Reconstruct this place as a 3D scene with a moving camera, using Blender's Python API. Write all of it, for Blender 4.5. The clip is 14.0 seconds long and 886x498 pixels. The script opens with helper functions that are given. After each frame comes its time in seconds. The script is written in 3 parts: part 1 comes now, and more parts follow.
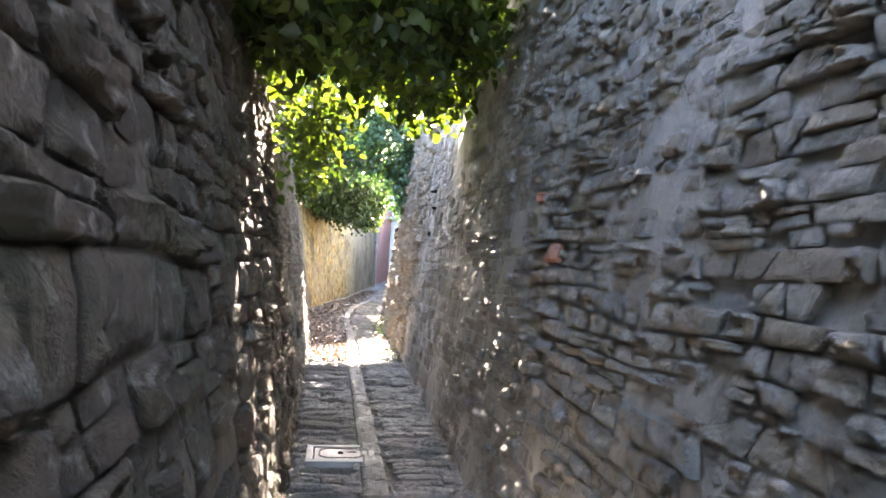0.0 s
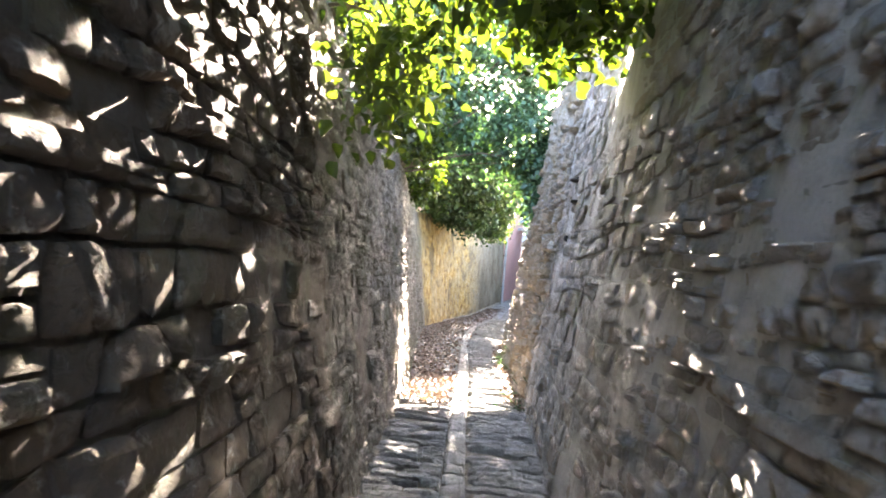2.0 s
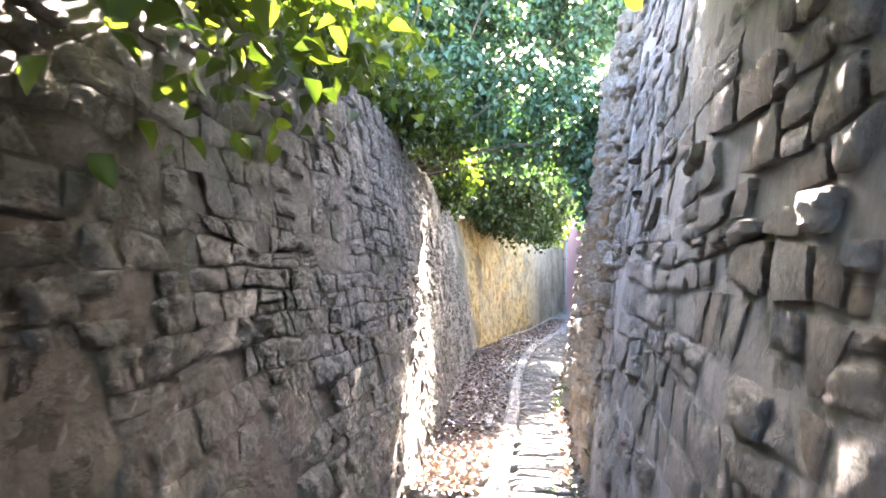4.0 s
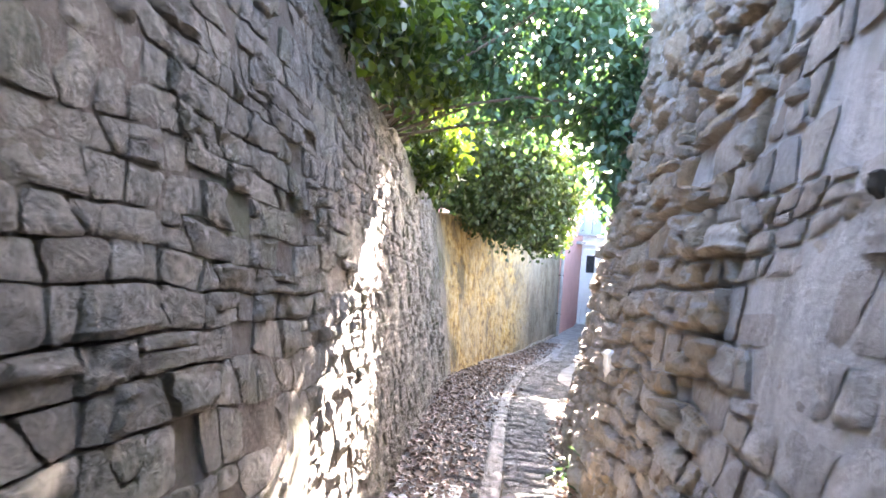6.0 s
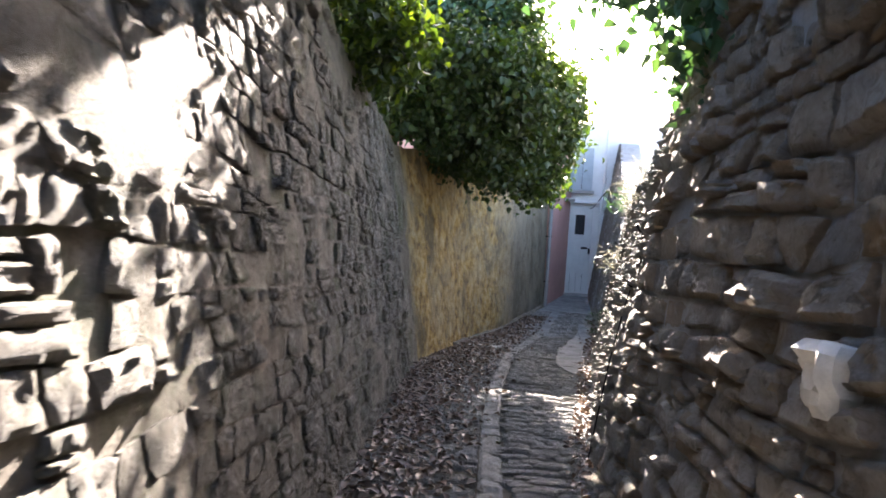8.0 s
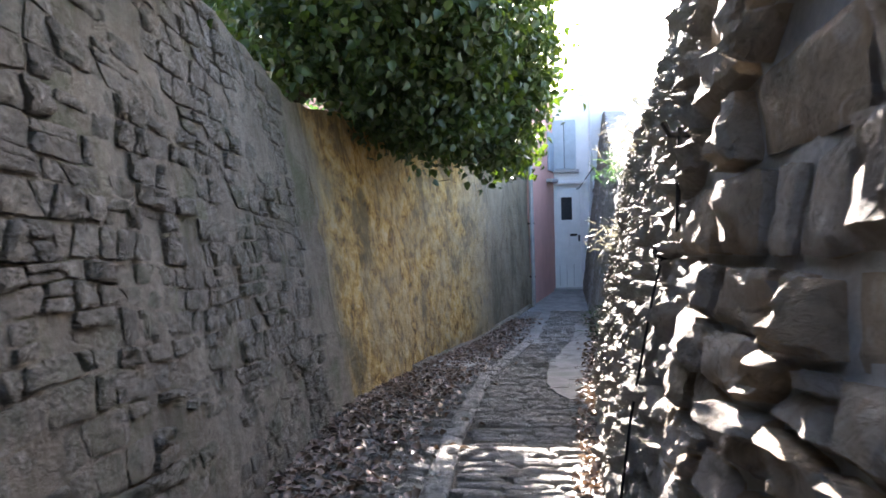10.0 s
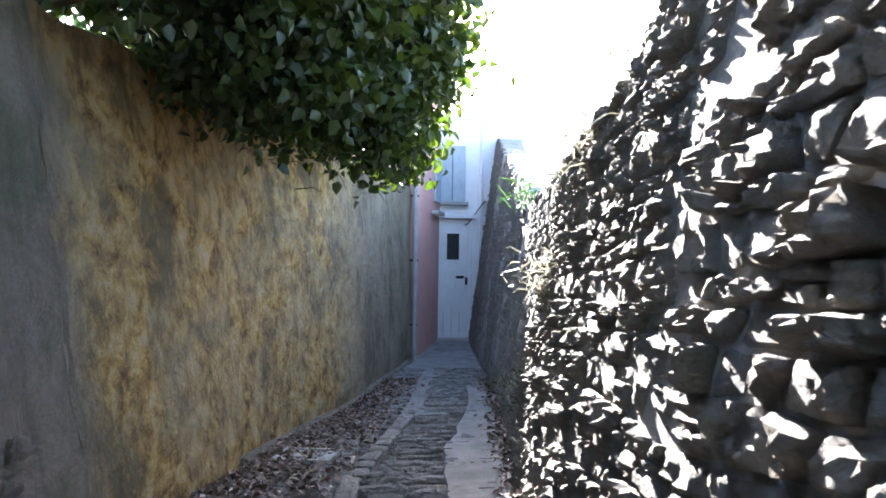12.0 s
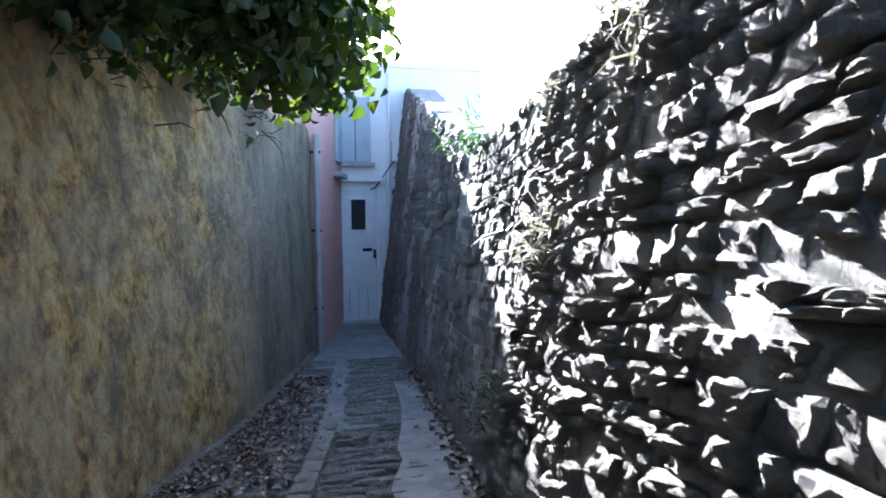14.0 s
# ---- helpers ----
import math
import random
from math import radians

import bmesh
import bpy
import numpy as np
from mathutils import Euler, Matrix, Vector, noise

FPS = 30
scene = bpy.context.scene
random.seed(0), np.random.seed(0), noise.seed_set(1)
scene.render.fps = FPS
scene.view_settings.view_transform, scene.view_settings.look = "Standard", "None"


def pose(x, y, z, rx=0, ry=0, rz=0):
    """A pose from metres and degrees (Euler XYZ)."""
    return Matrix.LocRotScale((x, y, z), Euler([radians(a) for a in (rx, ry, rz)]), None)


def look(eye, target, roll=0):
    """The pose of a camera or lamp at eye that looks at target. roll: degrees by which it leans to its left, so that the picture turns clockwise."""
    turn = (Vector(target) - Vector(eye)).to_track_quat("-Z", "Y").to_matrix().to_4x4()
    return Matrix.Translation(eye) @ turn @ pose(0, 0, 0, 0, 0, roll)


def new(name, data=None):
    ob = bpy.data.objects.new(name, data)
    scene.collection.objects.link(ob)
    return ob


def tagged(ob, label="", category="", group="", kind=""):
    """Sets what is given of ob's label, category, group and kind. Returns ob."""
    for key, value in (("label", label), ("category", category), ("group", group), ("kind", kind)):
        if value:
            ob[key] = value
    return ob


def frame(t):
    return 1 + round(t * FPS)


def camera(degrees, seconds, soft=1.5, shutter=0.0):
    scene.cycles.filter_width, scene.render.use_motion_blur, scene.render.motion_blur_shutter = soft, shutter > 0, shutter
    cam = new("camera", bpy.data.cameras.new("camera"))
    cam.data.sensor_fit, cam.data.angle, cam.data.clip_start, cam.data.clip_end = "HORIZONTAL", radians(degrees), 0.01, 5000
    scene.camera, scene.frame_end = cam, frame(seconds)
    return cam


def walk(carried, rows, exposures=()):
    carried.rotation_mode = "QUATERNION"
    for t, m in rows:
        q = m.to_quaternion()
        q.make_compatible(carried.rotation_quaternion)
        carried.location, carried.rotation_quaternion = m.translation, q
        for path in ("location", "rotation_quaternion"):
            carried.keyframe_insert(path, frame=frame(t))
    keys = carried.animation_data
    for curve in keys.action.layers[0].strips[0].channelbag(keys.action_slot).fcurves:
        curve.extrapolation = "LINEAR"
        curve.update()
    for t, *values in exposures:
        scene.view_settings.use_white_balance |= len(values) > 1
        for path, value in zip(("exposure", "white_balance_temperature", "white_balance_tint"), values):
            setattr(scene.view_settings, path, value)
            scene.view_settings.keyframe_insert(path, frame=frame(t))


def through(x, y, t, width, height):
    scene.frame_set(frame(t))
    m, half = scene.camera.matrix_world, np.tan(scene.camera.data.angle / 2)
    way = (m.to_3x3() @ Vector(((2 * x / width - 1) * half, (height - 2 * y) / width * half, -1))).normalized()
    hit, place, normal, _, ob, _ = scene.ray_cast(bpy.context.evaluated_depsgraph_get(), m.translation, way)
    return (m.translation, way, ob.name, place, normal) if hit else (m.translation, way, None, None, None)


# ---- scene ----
cam = camera(66.7, 14.0, 1.7, 0.2)
PATH = [
    (0, (0.095, 0.074, 1.32), (0.348, 2.052, 1.167), 3.7),
    (0.5, (0.109, 0.491, 1.175), (0.344, 2.471, 1.01), 1.4),
    (0.6, (0.142, 0.613, 1.168), (0.407, 2.579, 0.915), 0.1),
    (1, (0.191, 1.102, 1.125), (0.427, 3.077, 0.911), 3.0),
    (1.5, (0.22, 1.786, 1.117), (0.405, 3.774, 0.993), 2.8),
    (2, (0.319, 2.338, 1.076), (0.177, 4.328, 0.941), 4.6),
    (2.5, (0.303, 2.889, 0.998), (0.183, 4.882, 0.88), 9.0),
    (2.7, (0.27, 3.07, 0.985), (0.156, 5.064, 0.855), 5.4),
    (4.8, (0.704, 5.26, 1.176), (0.324, 7.219, 1.045), 0.3),
    (5, (0.653, 5.481, 1.115), (0.259, 7.433, 0.929), 3.8),
    (5.5, (0.452, 6.15, 0.902), (0.185, 8.128, 0.778), 4.6),
    (6, (0.334, 6.981, 0.713), (0.034, 8.957, 0.628), 4.1),
    (6.5, (0.254, 7.683, 0.633), (-0.146, 9.632, 0.433), 6.3),
    (7, (0.121, 8.343, 0.548), (-0.26, 10.3, 0.394), 2.8),
    (7.5, (0.085, 9.145, 0.49), (-0.252, 11.101, 0.241), 2.5),
    (8, (0.07, 9.868, 0.227), (-0.146, 11.85, 0.07), 3.3),
    (8.2, (0.092, 10.164, 0.21), (-0.104, 12.146, 0.027), 0.2),
    (10.3, (0.389, 12.771, -0.209), (0.193, 14.758, -0.321), -1.9),
    (10.5, (0.358, 13.082, -0.255), (0.22, 15.076, -0.327), 2.7),
    (11, (0.279, 13.663, -0.257), (0.372, 15.657, -0.377), 1.7),
    (11.5, (0.317, 14.246, -0.291), (0.322, 16.243, -0.403), -1.8),
    (12, (0.257, 14.826, -0.366), (0.443, 16.818, -0.372), 0.8),
    (12.5, (0.216, 15.279, -0.356), (0.425, 17.267, -0.423), -3.3),
    (13, (0.218, 15.733, -0.354), (0.379, 17.722, -0.48), -1.4),
    (13.5, (0.117, 16.198, -0.433), (0.49, 18.158, -0.575), 0.3),
    (14, (0.113, 16.675, -0.472), (0.626, 18.606, -0.558), -0.7),
]

EXPOSURE = [(0.0, 5.75, 7300, 20), (2.7, 5.8, 7000, 18), (5.0, 6.0, 6500, 24), (6.0, 6.0, 6700, 23), (6.5, 5.6, 6800, 22), (7.0, 5.1, 6800, 22), (7.5, 4.5, 6600, 20), (8.2, 3.95, 6500, 19), (10.5, 4.35, 6200, 18), (12.0, 4.25, 5900, 16), (14.0, 3.75, 5400, 14)]
walk(cam, [(t, look(eye, target, roll)) for t, eye, target, roll in PATH], EXPOSURE)

# ---- world, sun ----
SUN_EL, SUN_AZ = 24.0, 2.2
world = bpy.data.worlds.new("sky")
scene.world = world
world.use_nodes = True
wn = world.node_tree.nodes
sky = wn.new("ShaderNodeTexSky")
sky.sky_type = "NISHITA"
sky.sun_disc = False
sky.sun_elevation, sky.sun_rotation = radians(SUN_EL), radians(SUN_AZ)
sky.dust_density = 2.0
world.node_tree.links.new(sky.outputs[0], wn["Background"].inputs[0])
wn["Background"].inputs[1].default_value = 0.08
sun = new("sun", bpy.data.lights.new("sun", "SUN"))
sun.data.energy, sun.data.angle, sun.data.color = 5.0, radians(0.5), (1.0, 0.93, 0.82)
SUN_DIR = Vector((math.sin(radians(SUN_AZ)) * math.cos(radians(SUN_EL)), math.cos(radians(SUN_AZ)) * math.cos(radians(SUN_EL)), math.sin(radians(SUN_EL))))
sun.matrix_world = look(tuple(SUN_DIR * 60), (0, 0, 0))


# ---- materials ----
class Nodes:
    """A short hand for building a node material."""

    def __init__(self, name):
        self.mat = bpy.data.materials.new(name)
        self.mat.use_nodes = True
        self.tree = self.mat.node_tree
        self.bsdf = self.tree.nodes["Principled BSDF"]
        self.out = self.tree.nodes["Material Output"]
        self.geo = self.tree.nodes.new("ShaderNodeNewGeometry")
        self.pos = self.geo.outputs["Position"]

    def link(self, a, b):
        self.tree.links.new(a, b)

    def noise(self, scale, detail=4.0, rough=0.6, stretch=None, distort=0.0):
        n = self.tree.nodes.new("ShaderNodeTexNoise")
        n.inputs["Scale"].default_value, n.inputs["Detail"].default_value = scale, detail
        n.inputs["Roughness"].default_value, n.inputs["Distortion"].default_value = rough, distort
        src = self.pos
        if stretch:
            m = self.tree.nodes.new("ShaderNodeMapping")
            m.inputs["Scale"].default_value = stretch
            self.link(self.pos, m.inputs["Vector"])
            src = m.outputs[0]
        self.link(src, n.inputs["Vector"])
        return n.outputs["Fac"]

    def voronoi(self, scale, feature="DISTANCE_TO_EDGE"):
        n = self.tree.nodes.new("ShaderNodeTexVoronoi")
        n.feature = feature
        n.inputs["Scale"].default_value = scale
        self.link(self.pos, n.inputs["Vector"])
        return n.outputs[0]

    def ramp(self, fac, stops):
        r = self.tree.nodes.new("ShaderNodeValToRGB")
        while len(r.color_ramp.elements) < len(stops):
            r.color_ramp.elements.new(0.5)
        for e, (p, c) in zip(r.color_ramp.elements, stops):
            e.position, e.color = p, (*c, 1.0) if len(c) == 3 else c
        self.link(fac, r.inputs[0])
        return r.outputs[0]

    def mix(self, fac, a, b, mode="MIX"):
        m = self.tree.nodes.new("ShaderNodeMix")
        m.data_type, m.blend_type = "RGBA", mode
        for sock, v in ((m.inputs[0], fac), (m.inputs[6], a), (m.inputs[7], b)):
            if isinstance(v, (int, float)):
                sock.default_value = v
            elif isinstance(v, tuple):
                sock.default_value = (*v, 1.0)
            else:
                self.link(v, sock)
        return m.outputs[2]

    def math(self, op, a, b):
        m = self.tree.nodes.new("ShaderNodeMath")
        m.operation = op
        for sock, v in ((m.inputs[0], a), (m.inputs[1], b)):
            if isinstance(v, (int, float)):
                sock.default_value = v
            else:
                self.link(v, sock)
        return m.outputs[0]

    def piece_random(self):
        o = self.tree.nodes.new("ShaderNodeObjectInfo").outputs["Random"]
        return self.math("FRACT", self.math("ADD", self.math("MULTIPLY", o, 7.3), self.geo.outputs["Random Per Island"]), 0.0)

    def bump(self, height, strength=0.5, distance=0.01):
        b = self.tree.nodes.new("ShaderNodeBump")
        b.inputs["Strength"].default_value, b.inputs["Distance"].default_value = strength, distance
        self.link(height, b.inputs["Height"])
        self.link(b.outputs[0], self.bsdf.inputs["Normal"])

    def done(self, color, rough=0.9, metal=0.0):
        if isinstance(color, tuple):
            self.bsdf.inputs["Base Color"].default_value = (*color, 1.0)
        else:
            self.link(color, self.bsdf.inputs["Base Color"])
        if isinstance(rough, float):
            self.bsdf.inputs["Roughness"].default_value = rough
        else:
            self.link(rough, self.bsdf.inputs["Roughness"])
        self.bsdf.inputs["Metallic"].default_value = metal
        return self.mat


def stone_material(name, colours, stain=(0.08, 0.075, 0.06), moss=0.0, relief=0.045):
    """Rubble stone: a tone for each piece, grain, veins and lichen stains."""
    n = Nodes(name)
    count = len(colours)
    tone = n.ramp(n.piece_random(), [(k / max(1, count - 1), c) for k, c in enumerate(colours)])
    grain = n.noise(38.0, 6.0, 0.7)
    broad = n.noise(3.1, 5.0, 0.65)
    col = n.mix(n.ramp(grain, [(0.3, (0, 0, 0)), (0.75, (1, 1, 1))]), n.mix(0.45, tone, stain), tone)
    col = n.mix(n.ramp(broad, [(0.42, (0, 0, 0)), (0.62, (1, 1, 1))]), n.mix(0.35, col, stain), col)
    light = n.ramp(n.noise(14.0, 4.0, 0.6, distort=0.6), [(0.56, (0, 0, 0)), (0.68, (1, 1, 1))])
    col = n.mix(n.math("MULTIPLY", light, 0.35), col, (0.52, 0.5, 0.45))
    if moss:
        col = n.mix(n.math("MULTIPLY", n.ramp(n.noise(2.2, 5.0, 0.7), [(0.5, (0, 0, 0)), (0.66, (1, 1, 1))]), moss), col, (0.07, 0.1, 0.03))
    pits = n.ramp(n.noise(24.0, 6.0, 0.75, distort=1.2), [(0.36, (1, 1, 1)), (0.47, (0, 0, 0))])
    col = n.mix(n.math("MULTIPLY", pits, 0.5), col, stain)
    n.bump(n.math("ADD", n.math("MULTIPLY", grain, 0.5), n.math("SUBTRACT", n.math("MULTIPLY", n.noise(12.0, 8.0, 0.75, distort=0.6), 2.2), n.math("MULTIPLY", pits, 0.4))), 1.0, relief)
    return n.done(col, 0.92)


def mortar_material(name, a, b, dirt, moss=0.0):
    n = Nodes(name)
    fine = n.noise(55.0, 6.0, 0.75)
    broad = n.noise(2.4, 6.0, 0.7)
    streak = n.noise(4.0, 4.0, 0.6, (1.0, 1.6, 0.16))
    col = n.mix(n.ramp(broad, [(0.35, (0, 0, 0)), (0.65, (1, 1, 1))]), a, b)
    col = n.mix(n.ramp(streak, [(0.5, (0, 0, 0)), (0.72, (0.8, 0.8, 0.8))]), col, dirt)
    col = n.mix(n.ramp(fine, [(0.3, (0.5, 0.5, 0.5)), (0.6, (0, 0, 0))]), col, dirt)
    if moss:
        col = n.mix(n.math("MULTIPLY", n.ramp(n.noise(1.7, 5.0, 0.7), [(0.5, (0, 0, 0)), (0.64, (1, 1, 1))]), moss), col, (0.07, 0.1, 0.03))
    n.bump(n.math("ADD", n.math("MULTIPLY", fine, 0.5), n.math("MULTIPLY", n.noise(10.0, 8.0, 0.78, distort=0.8), 1.8)), 1.0, 0.05)
    return n.done(col, 0.95)


def ochre_material():
    """Old ochre lime render: worn patches, drips and grey weathering."""
    n = Nodes("ochre_render")
    broad = n.noise(1.0, 7.0, 0.75, distort=0.8)
    patch = n.noise(6.5, 9.0, 0.72, (1.0, 1.0, 0.85), 0.3)
    drip = n.noise(1.7, 8.0, 0.72, (1.0, 1.0, 0.5), 0.3)
    fine = n.noise(70.0, 5.0, 0.7)
    col = n.ramp(patch, [(0.37, (0.1, 0.06, 0.022)), (0.46, (0.36, 0.22, 0.06)), (0.53, (0.56, 0.38, 0.12)), (0.63, (0.6, 0.49, 0.28))])
    col = n.mix(n.ramp(broad, [(0.45, (0, 0, 0)), (0.68, (0.8, 0.8, 0.8))]), col, (0.34, 0.3, 0.2))
    col = n.mix(n.ramp(drip, [(0.51, (0, 0, 0)), (0.6, (0.8, 0.8, 0.8))]), col, (0.13, 0.11, 0.065))
    col = n.mix(n.ramp(fine, [(0.28, (0.4, 0.4, 0.4)), (0.5, (0, 0, 0))]), col, (0.12, 0.09, 0.05))
    split = n.tree.nodes.new("ShaderNodeSeparateXYZ")
    n.link(n.pos, split.inputs[0])
    wobble = n.math("ADD", split.outputs[1], n.math("MULTIPLY", n.noise(2.4, 8.0, 0.75, (1.0, 1.0, 0.45)), 1.0))
    grey = n.mix(n.ramp(drip, [(0.4, (0, 0, 0)), (0.62, (1, 1, 1))]), (0.3, 0.27, 0.2), (0.15, 0.13, 0.085))
    near = n.math("SUBTRACT", 1.0, n.math("MINIMUM", 1.0, n.math("MAXIMUM", 0.0, n.math("MULTIPLY", n.math("SUBTRACT", wobble, 18.75), 3.0))))
    col = n.mix(near, col, grey)
    far = n.math("MINIMUM", 0.85, n.math("MAXIMUM", 0.0, n.math("MULTIPLY", n.math("SUBTRACT", wobble, 23.0), 0.7)))
    col = n.mix(far, col, grey)
    n.bump(n.math("ADD", n.math("MULTIPLY", fine, 0.3), n.math("ADD", patch, n.noise(13.0, 7.0, 0.75, distort=0.8))), 1.0, 0.06)
    return n.done(col, 0.95)


def plain_material(name, colour, rough=0.7, scale=9.0, vary=0.25, metal=0.0, bump=0.2):
    n = Nodes(name)
    f = n.noise(scale, 5.0, 0.65)
    g = n.noise(scale * 9, 4.0, 0.7)
    dark = tuple(c * (1 - vary) for c in colour)
    col = n.mix(n.ramp(f, [(0.35, (0, 0, 0)), (0.68, (1, 1, 1))]), colour, dark)
    col = n.mix(n.ramp(g, [(0.3, (0.5, 0.5, 0.5)), (0.55, (0, 0, 0))]), col, dark)
    n.bump(g, bump, 0.006)
    return n.done(col, rough, metal)


def leaf_material(name, colours, through=0.5, glow=(1.7, 1.6, 0.45)):
    n = Nodes(name)
    tone = n.ramp(n.geo.outputs["Random Per Island"], [(k / (len(colours) - 1), c) for k, c in enumerate(colours)])
    n.done(tone, 0.45)
    t = n.tree.nodes.new("ShaderNodeBsdfTranslucent")
    n.link(n.mix(1.0, tone, glow, "MULTIPLY"), t.inputs[0])
    m = n.tree.nodes.new("ShaderNodeMixShader")
    m.inputs[0].default_value = through
    n.link(n.bsdf.outputs[0], m.inputs[1])
    n.link(t.outputs[0], m.inputs[2])
    n.link(m.outputs[0], n.out.inputs[0])
    return n.mat


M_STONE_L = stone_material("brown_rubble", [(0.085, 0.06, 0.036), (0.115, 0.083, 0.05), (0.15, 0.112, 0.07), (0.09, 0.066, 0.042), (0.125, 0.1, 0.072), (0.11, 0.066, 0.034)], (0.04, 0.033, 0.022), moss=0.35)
M_STONE_R = stone_material("grey_rubble", [(0.42, 0.4, 0.37), (0.53, 0.5, 0.45), (0.37, 0.36, 0.35), (0.47, 0.4, 0.31), (0.58, 0.55, 0.51), (0.39, 0.31, 0.24), (0.46, 0.44, 0.41)], (0.18, 0.16, 0.14))
M_STONE_G = stone_material("blue_grey_rubble", [(0.42, 0.41, 0.39), (0.5, 0.47, 0.42), (0.35, 0.35, 0.35), (0.45, 0.37, 0.28), (0.55, 0.52, 0.49), (0.38, 0.3, 0.22), (0.43, 0.43, 0.43)], (0.1, 0.095, 0.085))
M_STONE_W = stone_material("warm_rubble", [(0.45, 0.41, 0.37), (0.53, 0.47, 0.4), (0.39, 0.37, 0.35), (0.48, 0.36, 0.23), (0.56, 0.52, 0.46), (0.45, 0.37, 0.28), (0.4, 0.3, 0.2)], (0.15, 0.12, 0.08))
# pale tone with sunlight painted in, for one proud stone
M_SUNLIT_STONE = plain_material("sunlit_stone_face", (0.68, 0.66, 0.62), 0.85, 16.0, 0.25, bump=0.7)
M_BRICK = plain_material("red_stone_face", (0.3, 0.14, 0.1), 0.9, 18.0, 0.4, bump=0.7)
M_STONE_E = stone_material("pale_rubble", [(0.42, 0.39, 0.34), (0.5, 0.47, 0.4), (0.36, 0.33, 0.29), (0.46, 0.42, 0.36)], (0.14, 0.12, 0.1), relief=0.12)
M_STONE_P = stone_material("render_rubble", [(0.25, 0.22, 0.175), (0.31, 0.275, 0.22), (0.22, 0.19, 0.15), (0.36, 0.325, 0.27)], moss=0.35)
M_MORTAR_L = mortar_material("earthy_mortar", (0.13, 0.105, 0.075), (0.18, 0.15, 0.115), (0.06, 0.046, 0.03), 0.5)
M_MORTAR_R = mortar_material("grey_mortar", (0.45, 0.44, 0.42), (0.54, 0.52, 0.49), (0.3, 0.28, 0.25))
M_MORTAR_P = mortar_material("grey_brown_render", (0.23, 0.2, 0.155), (0.33, 0.295, 0.235), (0.12, 0.095, 0.065), 0.45)
M_OCHRE = ochre_material()
M_PAVE = stone_material("paving_stone", [(0.34, 0.33, 0.32), (0.43, 0.42, 0.4), (0.38, 0.36, 0.33), (0.48, 0.47, 0.45)])
M_EARTH = mortar_material("trodden_earth", (0.17, 0.14, 0.1), (0.23, 0.2, 0.16), (0.1, 0.08, 0.06), 0.15)
M_CONCRETE = plain_material("worn_concrete", (0.42, 0.42, 0.4), 0.9, 3.0, 0.35)
M_KERB = stone_material("kerb_stone", [(0.3, 0.29, 0.27), (0.38, 0.37, 0.35), (0.34, 0.32, 0.3)], (0.12, 0.11, 0.09), relief=0.02)
M_ROAD = plain_material("worn_lane_surface", (0.25, 0.25, 0.24), 0.9, 5.0, 0.5, bump=0.8)
M_IVY = leaf_material("ivy_leaf", [(0.016, 0.035, 0.01), (0.025, 0.05, 0.012), (0.07, 0.11, 0.015), (0.02, 0.04, 0.012)], 0.4)
# the same ivy in brighter tones: sunlight painted into the leaf colour
M_IVY_SUNLIT = leaf_material("sunlit_ivy_leaf", [(0.025, 0.05, 0.013), (0.045, 0.075, 0.015), (0.07, 0.1, 0.02), (0.03, 0.06, 0.014)], 0.38, (1.5, 1.5, 0.5))
M_SHRUB = leaf_material("shrub_leaf", [(0.03, 0.075, 0.04), (0.05, 0.11, 0.065), (0.04, 0.085, 0.042), (0.065, 0.115, 0.05)], 0.24, (1.5, 1.6, 0.6))
M_SHRUB_D = leaf_material("dark_shrub_leaf", [(0.02, 0.042, 0.012), (0.03, 0.058, 0.015), (0.05, 0.08, 0.018), (0.024, 0.045, 0.016)], 0.32)
M_DRY = leaf_material("fallen_leaf", [(0.1, 0.065, 0.045), (0.17, 0.105, 0.07), (0.14, 0.1, 0.07), (0.27, 0.2, 0.15)], 0.1, (1.0, 0.9, 0.7))
M_STRAW = leaf_material("dry_grass", [(0.3, 0.28, 0.22), (0.42, 0.4, 0.34), (0.2, 0.2, 0.13)], 0.15, (1.0, 1.0, 0.9))
M_BARK = plain_material("bark", (0.1, 0.075, 0.05), 0.95, 14.0, 0.5, bump=0.8)
M_PINK = plain_material("pink_plaster", (0.66, 0.38, 0.32), 0.9, 2.5, 0.14)
M_WHITE = plain_material("white_plaster", (0.8, 0.81, 0.81), 0.9, 2.5, 0.12)
M_DOOR = plain_material("pale_door_paint", (0.72, 0.75, 0.74), 0.6, 4.0, 0.14)
M_SHUTTER = plain_material("grey_blue_shutter", (0.4, 0.47, 0.52), 0.6, 6.0, 0.2)
M_DARK = plain_material("black_iron", (0.02, 0.02, 0.022), 0.5, 20.0, 0.3, 0.6)
M_RUST = plain_material("rusty_iron", (0.09, 0.05, 0.035), 0.85, 30.0, 0.5, 0.4)
M_TILE = plain_material("roof_tile", (0.42, 0.2, 0.12), 0.9, 8.0, 0.35)
# near-black: slate slabs, and the painted shade of holes in the wall
M_SLATE_HOLE_SHADE = plain_material("slate_and_hole_shade", (0.03, 0.028, 0.025), 0.95, 10.0, 0.4)
g = Nodes("door_glass")
g.done((0.03, 0.035, 0.04), 0.08)
M_GLASS = g.mat

